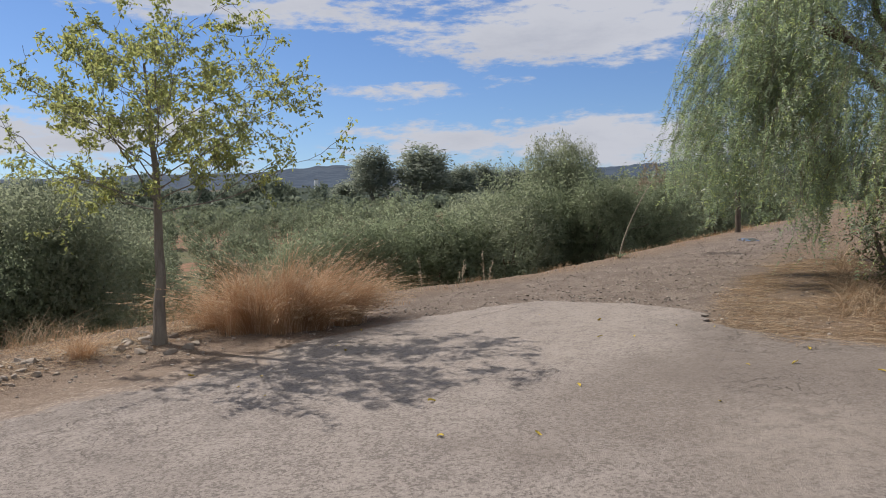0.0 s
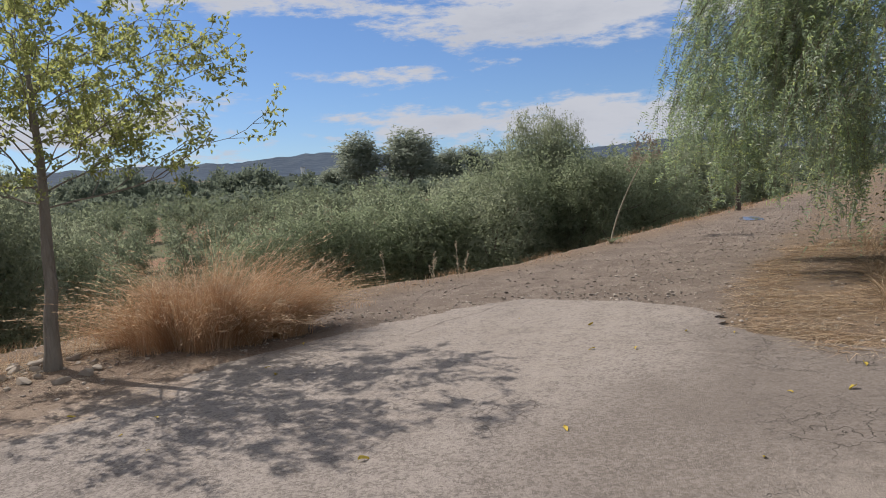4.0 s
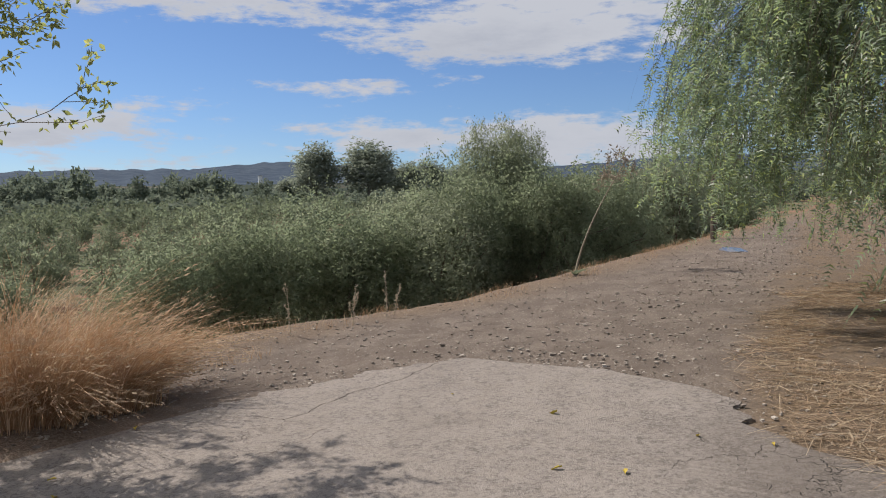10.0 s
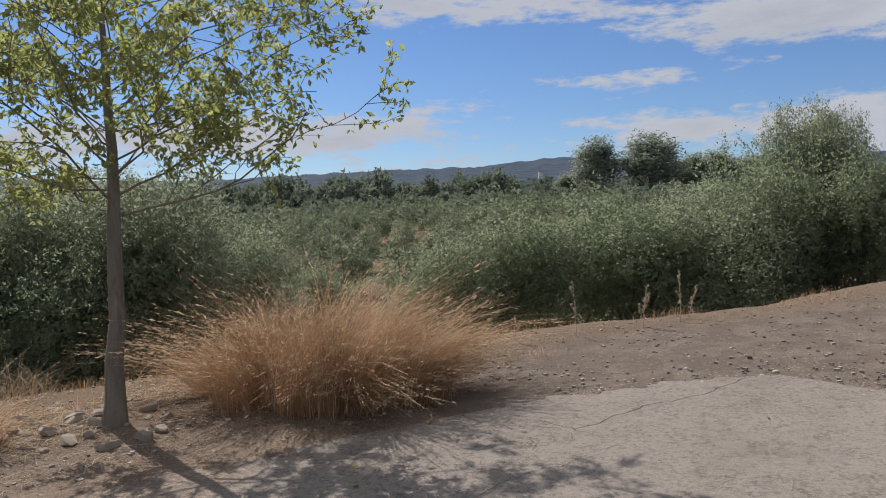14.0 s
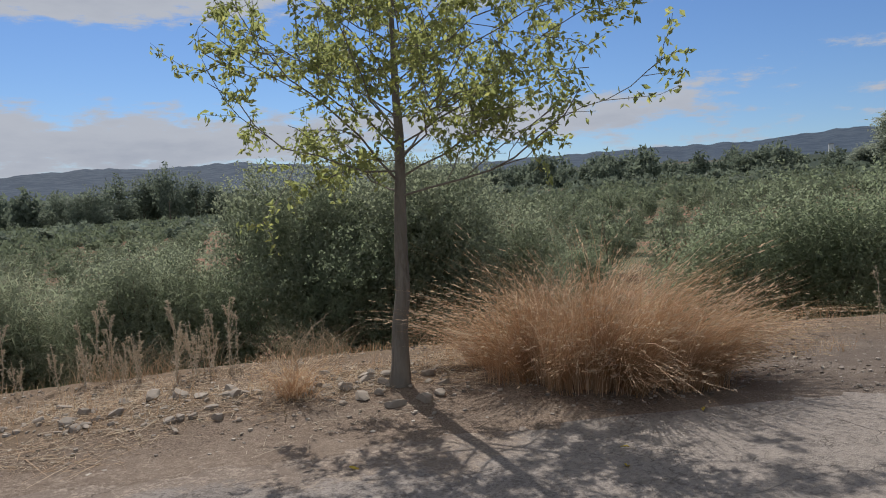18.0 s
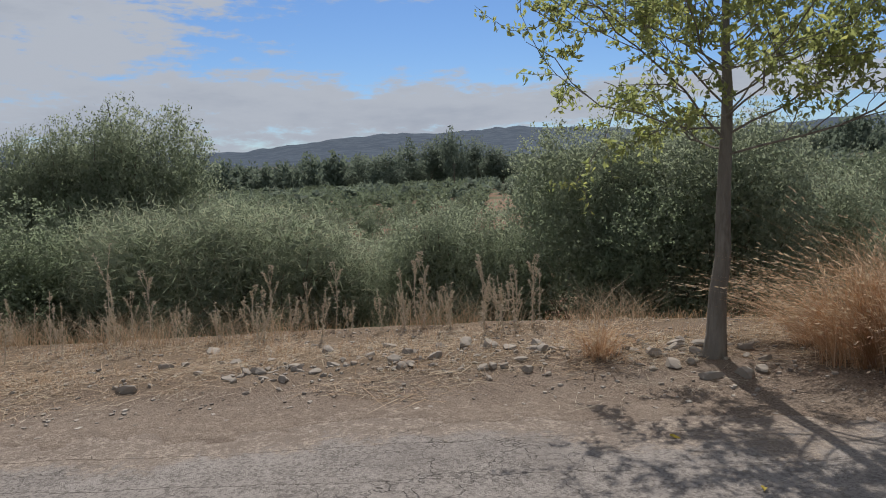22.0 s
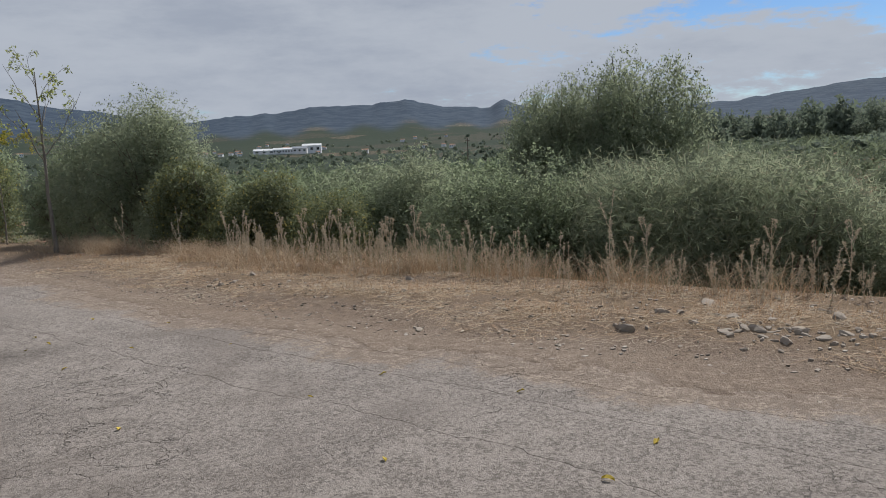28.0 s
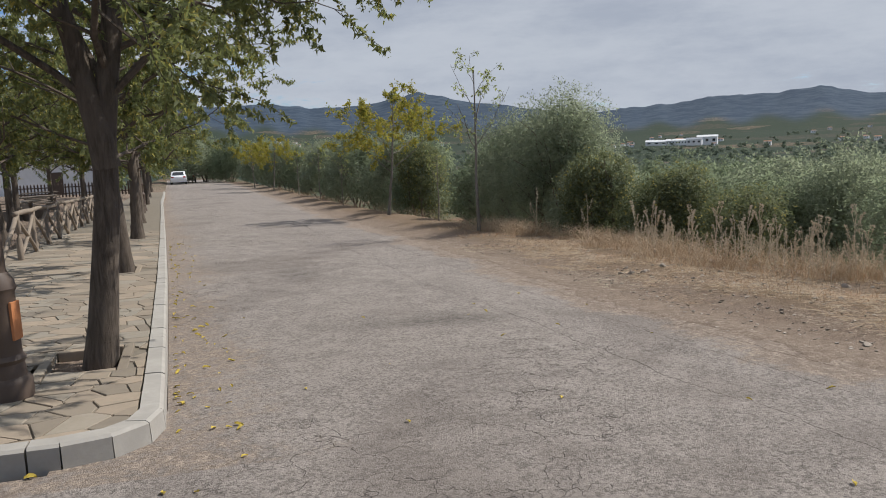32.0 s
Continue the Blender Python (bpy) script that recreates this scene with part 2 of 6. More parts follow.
def asphalt_material():
    k = Mat("worn_asphalt", 0.92, 0, 0.2).world()
    grit = k.voronoi(70.0)
    fine = k.noise(160.0, 4, 0.7)
    mid = k.noise(3.2, 6, 0.7)
    wear = k.noise(0.55, 5, 0.62, 0.4)
    speck = k.noise(34.0, 5, 0.75)
    blot = k.noise(9.0, 6, 0.72, 0.5)
    tone = k.t.nodes.new("ShaderNodeSeparateColor")
    k.link(k.voronoi(62.0, out=1), tone.inputs[0])
    c = k.mix(k.ramp(tone.outputs[0], 0.15, 0.85), (0.128, 0.110, 0.098), (0.375, 0.330, 0.296))
    c = k.mix(0.28, c, k.mix(fine, (0.185, 0.161, 0.144), (0.315, 0.277, 0.248)))
    # the pale binder skin, broken open in small pits where it is worn
    skin = k.math("ADD", k.noise(24.0, 6, 0.72, 0.3), k.math("MULTIPLY", k.math("SUBTRACT", mid, 0.5), 0.55))
    c = k.mix(k.ramp(skin, 0.47, 0.57, 0, 0.50), k.mix(0.35, c, (0.128, 0.110, 0.098)), k.mix(fine, (0.280, 0.247, 0.220), (0.405, 0.357, 0.320)))
    c = k.mix(k.math("MULTIPLY", k.ramp(speck, 0.56, 0.66, 0, 0.75), k.ramp(wear, 0.44, 0.60)), c, (0.088, 0.076, 0.068))
    c = k.mix(k.ramp(wear, 0.52, 0.68, 0, 0.45), c, (0.172, 0.147, 0.131))
    c = k.mix(k.ramp(k.noise(0.33, 4, 0.6), 0.55, 0.66, 0, 0.45), c, (0.140, 0.117, 0.102))
    c = k.mix(k.math("MULTIPLY", k.attr("dusty"), k.ramp(speck, 0.40, 0.60, 0.75, 0.35)), c, (0.150, 0.125, 0.104))
    bleached = k.math("MULTIPLY", k.attr("pale"), k.ramp(blot, 0.40, 0.58, 0.10, 0.62))
    c = k.mix(bleached, c, k.mix(k.ramp(fine, 0.35, 0.65), (0.240, 0.207, 0.178), (0.365, 0.318, 0.274)))
    c = k.mix(k.ramp(k.math("ADD", k.attr("sand"), k.math("MULTIPLY", k.math("SUBTRACT", blot, 0.5), 1.2)), 0.38, 0.72, 0, 0.95), c, dust(k))
    c = k.mix(k.math("MULTIPLY", k.attr("spill"), k.ramp(blot, 0.35, 0.6, 0.85, 0.45)), c, (0.070, 0.060, 0.053))
    web = k.voronoi(2.6, "DISTANCE_TO_EDGE", 0.35)
    net = k.voronoi(8.0, "DISTANCE_TO_EDGE", 0.12)
    area = k.noise(0.45, 3)
    crack = k.math("MULTIPLY", k.ramp(web, 0.001, 0.013, 1, 0), k.ramp(area, 0.50, 0.62))
    crack = k.math("MAXIMUM", crack, k.math("MULTIPLY", k.ramp(net, 0.004, 0.03, 0.45, 0), k.ramp(k.noise(0.6, 3, 0.7), 0.58, 0.66)))
    c = k.mix(k.math("MULTIPLY", crack, 0.6), c, (0.077, 0.066, 0.057))
    k.color(c)
    h = k.math("SUBTRACT", k.math("ADD", k.math("MULTIPLY", grit, 0.5), fine), k.math("MULTIPLY", crack, 2.0))
    k.bump(h, 0.9, 0.008)
    return k.m


def ground_material():
    k = Mat("dry_earth", 0.97, 0, 0.1).world()
    fine = k.noise(70.0, 6, 0.75)
    peb = k.voronoi(58.0, "F1", 0.02)
    mid = k.noise(2.4, 6, 0.66, 0.3)
    big = k.noise(0.22, 4, 0.6)
    soil = k.mix(k.ramp(fine, 0.40, 0.60), (0.108, 0.078, 0.059), (0.305, 0.234, 0.178))
    soil = k.mix(k.ramp(mid, 0.45, 0.65, 0, 0.6), soil, (0.25, 0.198, 0.155))
    soil = k.mix(k.ramp(k.noise(15.0, 6, 0.75, 0.6), 0.54, 0.63, 0, 0.6), soil, (0.075, 0.055, 0.042))
    track = k.mix(k.ramp(peb, 0.08, 0.36), (0.37, 0.33, 0.29), k.mix(fine, (0.145, 0.117, 0.096), (0.235, 0.192, 0.158)))
    track = k.mix(k.ramp(mid, 0.42, 0.62, 0.55, 0), track, (0.115, 0.090, 0.073))
    shard = k.t.nodes.new("ShaderNodeSeparateColor")
    k.link(k.voronoi(21.0, "F1", 0.02, 1), shard.inputs[0])
    lone = k.math("MULTIPLY", k.ramp(shard.outputs[1], 0.58, 0.62), k.ramp(k.voronoi(21.0, "F1", 0.02), 0.10, 0.30, 1, 0))
    track = k.mix(k.math("MULTIPLY", lone, 0.8), track, k.mix(shard.outputs[2], (0.24, 0.205, 0.172), (0.45, 0.405, 0.35)))
    c = k.mix(k.attr("track"), soil, track)
    straw = k.noise(30.0, 5, 0.75, 2.2)
    c = k.mix(k.math("MULTIPLY", k.attr("straw"), k.ramp(mid, 0.36, 0.60, 0.35, 0.85)), c, k.mix(k.ramp(straw, 0.35, 0.65), (0.085, 0.062, 0.043), (0.255, 0.180, 0.112)))
    c = k.mix(k.math("MULTIPLY", k.attr("rim"), k.ramp(mid, 0.3, 0.6, 1.0, 0.6)), c, dust(k))
    field = k.mix(k.ramp(k.noise(0.06, 4), 0.44, 0.54), (0.25, 0.14, 0.098), (0.115, 0.112, 0.068))
    field = k.mix(k.ramp(k.noise(0.9, 4), 0.42, 0.6, 0, 0.7), field, (0.105, 0.11, 0.055))
    c = k.mix(k.attr("field"), c, field)
    scrub = k.noise(0.035, 6, 0.7)
    far = k.mix(k.ramp(scrub, 0.50, 0.62), (0.030, 0.042, 0.030), (0.066, 0.066, 0.046))
    plot = k.voronoi(0.009, "F1", 12.0, 1)
    cell = k.t.nodes.new("ShaderNodeSeparateColor")
    k.link(plot, cell.inputs[0])
    far = k.mix(k.ramp(cell.outputs[0], 0.86, 0.88, 0, 0.85), k.mix(0.6, far, (0.034, 0.047, 0.031)), k.mix(cell.outputs[2], (0.215, 0.172, 0.122), (0.150, 0.105, 0.075)))
    far = k.mix(k.ramp(cell.outputs[1], 0.70, 0.73, 0, 0.7), far, (0.085, 0.070, 0.055))
    c = k.mix(k.attr("distant"), c, far)
    dots = k.voronoi(0.16)
    c = k.mix(k.math("MULTIPLY", k.attr("distant"), k.ramp(dots, 0.45, 0.66, 0.85, 0)), c, (0.033, 0.045, 0.030))
    # far hills: the blue of distant air is painted into their colour
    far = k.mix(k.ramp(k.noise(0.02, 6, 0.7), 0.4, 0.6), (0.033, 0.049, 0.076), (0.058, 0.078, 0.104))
    c = k.mix(k.attr("hazy_hill"), c, far)
    k.color(c)
    clod = k.noise(11.0, 6, 0.7)
    k.bump(k.math("ADD", k.math("ADD", fine, k.math("MULTIPLY", clod, 3.2)), k.math("MULTIPLY", peb, -0.6)), 0.7, 0.014)
    return k.m


M_ROAD = asphalt_material()
M_GROUND = ground_material()
M_OLIVE = leaf_material("olive_leaf", (0.174, 0.202, 0.134), (0.352, 0.387, 0.268), through=0.63, glow=(0.28, 0.318, 0.19))
M_BUSH = leaf_material("mastic_leaf", (0.140, 0.172, 0.106), (0.290, 0.334, 0.211), through=0.63, glow=(0.235, 0.288, 0.162))
M_SHRUB = leaf_material("yellowing_leaf", (0.085, 0.100, 0.050), (0.180, 0.195, 0.100), (0.40, 0.33, 0.10), 0.07, 0.4, glow=(0.25, 0.28, 0.12))
M_BROOM = leaf_material("broom_stem_green", (0.158, 0.182, 0.122), (0.305, 0.334, 0.226), (0.38, 0.35, 0.24), 0.14, 0.64, glow=(0.30, 0.345, 0.21))
M_GREY = leaf_material("silver_olive_leaf", (0.112, 0.138, 0.086), (0.225, 0.255, 0.170), through=0.5, glow=(0.20, 0.245, 0.14))
M_YOUNG = leaf_material("hackberry_leaf", (0.220, 0.255, 0.115), (0.430, 0.460, 0.220), (0.56, 0.54, 0.20), 0.09, 0.66, 0.6, (0.34, 0.38, 0.08))
M_STREET = leaf_material("street_tree_leaf", (0.105, 0.128, 0.058), (0.235, 0.258, 0.115), (0.42, 0.36, 0.10), 0.13, 0.52, 0.55, (0.30, 0.33, 0.08), 0.3)
M_YELLOW = leaf_material("autumn_leaf", (0.36, 0.30, 0.06), (0.60, 0.49, 0.11), (0.20, 0.22, 0.07), 0.25, 0.5)
M_PEPPER = leaf_material("pepper_tree_leaflet", (0.155, 0.205, 0.145), (0.335, 0.400, 0.285), (0.44, 0.49, 0.20), 0.16, 0.56, 0.40, (0.30, 0.42, 0.14), 0.5)
M_FAR = leaf_material("far_tree_leaf", (0.120, 0.150, 0.112), (0.235, 0.270, 0.196), through=0.5, glow=(0.18, 0.22, 0.16))
M_EUCALYPT = leaf_material("eucalyptus_leaf", (0.175, 0.208, 0.165), (0.345, 0.380, 0.300), through=0.55, glow=(0.26, 0.30, 0.22))
M_CORE = leaf_material("inner_foliage", (0.188, 0.215, 0.142), (0.345, 0.380, 0.258), through=0.66, glow=(0.27, 0.315, 0.185))
M_BARK = bark_material("brown_bark", (0.085, 0.066, 0.050), (0.215, 0.175, 0.140))
M_DBARK = bark_material("dark_brown_bark", (0.045, 0.036, 0.029), (0.150, 0.122, 0.098))
M_BARKG = bark_material("grey_bark", (0.120, 0.105, 0.085), (0.260, 0.235, 0.200))
M_STRAW = leaf_material("dry_grass", (0.37, 0.210, 0.115), (0.60, 0.390, 0.235), (0.74, 0.58, 0.42), 0.2, 0.3, 0.7, glow=(0.5, 0.34, 0.18))
M_PLUME = leaf_material("grass_plume", (0.46, 0.31, 0.19), (0.74, 0.58, 0.42), None, 0, 0.4, 0.7, glow=(0.6, 0.48, 0.3))
M_WEED = leaf_material("dry_weed", (0.30, 0.20, 0.125), (0.54, 0.40, 0.27), (0.55, 0.45, 0.32), 0.25, 0.2, 0.8, glow=(0.5, 0.34, 0.18))
M_THISTLE = leaf_material("thistle_straw", (0.40, 0.335, 0.250), (0.66, 0.575, 0.450), None, 0, 0.3, 0.8, glow=(0.55, 0.45, 0.32))
M_DEAD = leaf_material("dead_stalk", (0.24, 0.20, 0.15), (0.42, 0.365, 0.28), None, 0, 0.1, 0.8, glow=(0.5, 0.34, 0.18))
M_STONE = plain_material("field_stone", (0.205, 0.172, 0.140), (0.44, 0.380, 0.315), 14, 0.92, 0.6)
M_KERB = plain_material("concrete_kerb", (0.29, 0.268, 0.24), (0.42, 0.395, 0.355), 30, 0.9, 0.3)
_k = Mat("flagstone_tan", 0.88, 0, 0.25)
_n = _k.world().noise(9.0, 6, 0.7)
_c = _k.mix(_k.rand(), (0.180, 0.152, 0.120), (0.330, 0.262, 0.195))
_c = _k.mix(_k.ramp(_k.math("FRACT", _k.math("MULTIPLY", _k.rand(), 7.3), 0.0), 0.6, 0.9, 0, 0.6), _c, (0.265, 0.245, 0.205))
_k.color(_k.mix(_k.ramp(_n, 0.35, 0.7, 0, 0.6), _c, (0.235, 0.200, 0.150)))
_k.bump(_n, 0.5, 0.006)
M_FLAG = _k.m
M_MORTAR = plain_material("mortar", (0.14, 0.120, 0.092), (0.25, 0.215, 0.168), 40, 0.95, 0.6)
M_WOOD = plain_material("weathered_timber", (0.165, 0.130, 0.098), (0.32, 0.265, 0.210), 18, 0.85, 0.5)
M_WHITE = plain_material("white_render", (0.74, 0.74, 0.74), (0.82, 0.82, 0.81), 6, 0.8, 0.1)
M_IRON = plain_material("brown_cast_iron", (0.075, 0.052, 0.040), (0.12, 0.088, 0.068), 20, 0.55, 0.2)

# ---- plan: s runs up along the road, n to the valley side ----
ROAD_YAW = radians(-37.0)
AX = np.array((-math.sin(ROAD_YAW), math.cos(ROAD_YAW)))
AN = np.array((-AX[1], AX[0]))


def xy(s, n):
    return AX[0] * s + AN[0] * n, AX[1] * s + AN[1] * n


def to_sn(x, y):
    return AX[0] * x + AX[1] * y, AN[0] * x + AN[1] * y


def smooth(a, b, v):
    u = np.clip((v - a) / (b - a), 0, 1)
    return u * u * (3 - 2 * u)


def bank_edge(s):
    return np.interp(s, (-90, -40, -20, -12, -3, 3, 6, 8, 10, 12, 16, 22, 40, 80), (7.6, 8.6, 9.2, 9.6, 9.7, 9.6, 8.8, 8.0, 7.5, 6.6, 6.1, 5.4, 4.4, 3.0))


def road_plane(s, n):
    return 0.0579 * s - 0.0247 * n + 0.020 * np.clip(-5 - s, 0, 400) + 0.018 * np.clip(-30 - s, 0, 400) - 0.0035 * np.clip(s - 18, 0, 60) ** 1.5


def ripple(x, y):
    return (np.sin(1.7 * x + 0.6 * y) * np.sin(1.3 * y - 0.8 * x + 1.0) * 0.5 + np.sin(4.1 * x - 2.3 * y) * np.sin(3.7 * y + 1.9 * x) * 0.3
            + np.sin(9.7 * x + 5.1 * y + 2.0) * np.sin(8.9 * y - 4.3 * x) * 0.2)


# heights of the land by bearing (columns) and distance (rows); beyond, the skyline's angle in degrees
FAR_AZ = (-180, -75, -20, 5, 30, 55, 80, 100, 115, 130, 150, 180)
FAR_R = (14, 40, 110, 300, 800, 1500)
FAR_Z = np.array((
    (-1, 0.5, -1.0, -1.6, -1.9, -2.1, -2.2, -2.4, -2.6, -2.8, -2.0, -1),
    (-2, 1.0, -0.3, -1.6, -2.2, -3.2, -3.6, -4.0, -4.2, -4.0, -3.0, -2),
    (-3, 2.0, 1.0, 0.6, -0.8, -4.0, -6.0, -6.5, -7.0, -6.5, -5.0, -4),
    (-5, 6.0, 7.0, 7.0, 4.0, -4.0, -9.0, -11., -12., -11., -9.0, -8),
    (0, 25, 29, 26, 22, 3.0, -12., -16., -16., -12., -2.0, 10),
    (40, 62, 66, 60, 52, 22, 2.0, -6.0, -10., -4.0, 20., 60)))
SKY_AZ = (-180, -75, -40, -21.5, -14, -4, 2, 8.4, 14, 23.3, 36, 44.9, 53, 58, 62.5, 67.3, 73.8, 80, 88, 90, 91.2, 94.4, 97.3, 101, 104.8, 106.2, 110, 114, 119, 122, 126, 129.5, 133.7, 137, 142, 150, 165, 180)
SKY_EL = (2.5, 3.0, 3.6, 3.95, 3.5, 3.3, 3.6, 4.05, 3.5, 3.3, 2.7, 2.8, 3.2, 2.8, 2.85, 2.4, 1.6, 1.5, 1.7, 2.5, 1.9, 2.1, 2.75, 2.4, 2.45, 2.1, 1.9, 1.5, 2.4, 2.8, 3.7, 2.9, 2.7, 3.1, 3.0, 3.2, 2.8, 2.5)


def far_land(x, y):
    r = np.hypot(x - 0.4, y - 3.5)
    a = np.degrees(np.arctan2(-(x - 0.4), y - 3.5))
    lr = np.log(np.clip(r, FAR_R[0], FAR_R[-1]))
    cols = np.stack([np.interp(a, FAR_AZ, row) for row in FAR_Z])
    at = np.interp(lr, np.log(FAR_R), np.arange(len(FAR_R)))
    i = np.clip(at.astype(int), 0, len(FAR_R) - 2)
    f = at - i
    f = f * f * (3 - 2 * f)
    j = np.indices(i.shape)
    low = cols[(i, *j)] * (1 - f) + cols[(i + 1, *j)] * f
    el = np.interp(a, SKY_AZ, SKY_EL) + 0.04 * np.sin(a * 2.1 + 2 * np.sin(a * 0.7)) + 0.025 * np.sin(a * 5.3 + 3 * np.sin(a * 0.9)) + 0.015 * np.sin(a * 13 + 2 * np.sin(a * 2.3))
    crest = 3000 * np.tan(np.radians(el))
    k = np.clip((r - 1500) / 1500, 0, 1)
    k = k ** 1.4 * (1 + 0.03 * np.sin(a * 1.3 + r / 420) * (1 - k))
    return low * (1 - k) + crest * k


def asphalt_left(s):
    return np.interp(s, (-90, -70, -40, -14, -7, -3, 0, 2, 5, 7.1, 7.8, 8.4, 8.9), (5.8, 6.5, 6.9, 6.8, 6.55, 6.4, 6.65, 6.85, 6.5, 6.0, 5.7, 5.35, 5.0))


def kerb_n(s):
    return np.interp(s, (-160, -52, -43, -19, -9.5, -3, 0), (-3.4, -0.24, -0.05, 0.84, 1.17, 1.36, 1.44))


def asphalt_right(s):
    return np.where(s < -1.36, kerb_n(s), np.interp(s, (-1.3, 6.9, 7.3, 7.6, 8.0, 8.6, 9.0), (-14, -14, 0.6, 1.9, 2.4, 2.9, 3.9)))


def on_asphalt(s, n):
    """Metres inside the asphalt's rim, negative outside."""
    return np.minimum(np.minimum(asphalt_left(s) - n, n - asphalt_right(s)), 8.9 - s)


def land(x, y):
    """The ground's height, bare earth."""
    x, y = np.asarray(x, float), np.asarray(y, float)
    s, n = to_sn(x, y)
    r = np.hypot(x - 0.4, y - 3.5)
    out = n - bank_edge(s)
    shelf = road_plane(s, n)
    shelf = shelf + 0.13 * smooth(6.9, 8.2, n) * smooth(14, 6, s) + 0.012 * ripple(x, y) + (0.03 * ripple(0.35 * x, 0.35 * y + 2) + 0.012 * ripple(4.3 * x, 4.1 * y) + 0.008 * ripple(11 * x, 10 * y)) * smooth(0.0, -0.8, on_asphalt(s, n))
    kn = kerb_n(s)
    flat_in = smooth(-1.45, -1.6, s) * smooth(0.0, -0.1, n - kn + 0.08)
    corner = smooth(0.40, 0.30, np.hypot(s + 1.88, n - kn + 0.52))
    shelf = shelf + 0.08 * np.where((s > -1.88) & (n > kn - 0.52), corner, flat_in)
    low = far_land(x, y) + 0.25 * ripple(0.3 * x, 0.3 * y)
    k = smooth(-0.2, 4.5, out)
    z = shelf * (1 - k) + np.minimum(low, shelf - 0.2 * k + 60 * smooth(60, 200, r)) * k
    far_side = np.maximum(smooth(40, 90, -n), smooth(60, 140, r) * (1 - smooth(12, 8, np.abs(n - 5)) * (s < 0) * smooth(260, 160, r)))
    return z * (1 - far_side) + low * far_side


def height(x, y):
    """What things stand on, as a plain number."""
    return float(land(x, y))


def mesh(name, verts, faces, mat, smooth_shade=False):
    """A mesh from arrays; all faces have the same number of corners."""
    verts, faces = np.asarray(verts, np.float32), np.asarray(faces, np.int32)
    me = bpy.data.meshes.new(name)
    me.vertices.add(len(verts))
    me.vertices.foreach_set("co", verts.ravel())
    k = faces.shape[1]
    me.loops.add(faces.size)
    me.loops.foreach_set("vertex_index", faces.ravel())
    me.polygons.add(len(faces))
    me.polygons.foreach_set("loop_start", np.arange(0, faces.size, k, dtype=np.int32))
    me.update(calc_edges=True)
    if not smooth_shade:
        me.shade_flat()
    if mat:
        me.materials.append(mat)
    return me


def attribute(me, name, values):
    a = me.attributes.new(name, "FLOAT", "POINT")
    a.data.foreach_set("value", np.asarray(values, np.float32))


def part(name, data, material, parent, label=""):
    """One mesh object under a thing or a part; data is a bmesh or a mesh."""
    if isinstance(data, bmesh.types.BMesh):
        me = bpy.data.meshes.new(name)
        data.to_mesh(me)
        data.free()
        if material:
            me.materials.append(material)
        data = me
    ob = new(name, data)
    ob.parent = parent
    if label:
        tagged(ob, label)
    return ob


def grid_faces(rows, cols, wrap=False):
    i, j = np.meshgrid(np.arange(rows - 1), np.arange(cols if wrap else cols - 1), indexing="ij")
    k = (j + 1) % cols
    return np.stack((i * cols + j, (i + 1) * cols + j, (i + 1) * cols + k, i * cols + k), -1).reshape(-1, 4)


# the ground, one sheet out to the horizon, finer towards the walk
radii = np.concatenate((np.linspace(0.3, 3, 12), np.linspace(3.1, 17, 120), np.geomspace(17.2, 4700, 100)))
turns = np.radians(np.concatenate((np.arange(50, 256, 0.36), np.arange(256, 410, 1.4))))
RR, TT = np.meshgrid(radii, turns, indexing="ij")
GX, GY = 0.4 + RR * np.cos(TT), 3.5 + RR * np.sin(TT)
GZ = land(GX, GY)
GS, GN = to_sn(GX, GY)
inside = on_asphalt(GS, GN)
fray = inside + 0.22 * ripple(GX, GY) + 0.12 * ripple(3.1 * GX, 3.3 * GY) + 0.10 * ripple(9.0 * GX, 8.0 * GY + 1)
GZ = GZ - 0.055 * smooth(0.10, 0.30, fray) + 0.011 * smooth(-0.5, -0.1, inside) * smooth(0.22, 0.05, fray) * (GS > -40) * (GN > 4) * smooth(6.6, 5.0, GS) - 0.018 * smooth(6.6, 7.4, GS) * smooth(-0.7, 0.0, fray) * (GN > 1.0)
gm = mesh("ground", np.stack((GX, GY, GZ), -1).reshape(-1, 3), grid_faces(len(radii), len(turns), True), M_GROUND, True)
wob = ripple(GX, GY)
edge = bank_edge(GS)
attribute(gm, "track", (smooth(5.9, 7.2, GS + 0.3 * wob) * smooth(edge, edge - 0.8, GN + 0.3 * wob) * smooth(0.6, 1.6, GN + 0.6 * wob)).ravel())
verge = smooth(7.4, 8.0, GN + 0.45 * wob) * smooth(9, 6, GS) * smooth(14.5, 12.5, GN)
mound = smooth(7.1, 7.5, GS + 0.25 * wob) * smooth(2.9, 2.2, GN - 0.10 * (GS - 8) + 0.3 * wob) * smooth(-10, -6, GN)
attribute(gm, "straw", np.maximum(np.maximum(verge, mound), 0.6 * smooth(edge - 1.1, edge - 0.2, GN) * smooth(edge + 5, edge + 2, GN)).ravel())
attribute(gm, "rim", (smooth(-1.0, 0.0, inside + 0.40 * wob) * (GN > 4) * smooth(5.5, 3.0, GS)).ravel())
away = np.hypot(GX - 0.4, GY - 3.5)
attribute(gm, "field", np.maximum(smooth(edge + 3, edge + 7, GN), smooth(60, 120, away)).ravel())
bearing = np.degrees(np.arctan2(-(GX - 0.4), GY - 3.5))
nearest = np.interp(bearing, (-180, 70, 88, 180), (150, 150, 40, 40))
attribute(gm, "distant", smooth(0, 160, away - nearest).ravel())
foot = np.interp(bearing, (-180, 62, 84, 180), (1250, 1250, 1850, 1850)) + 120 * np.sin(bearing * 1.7)
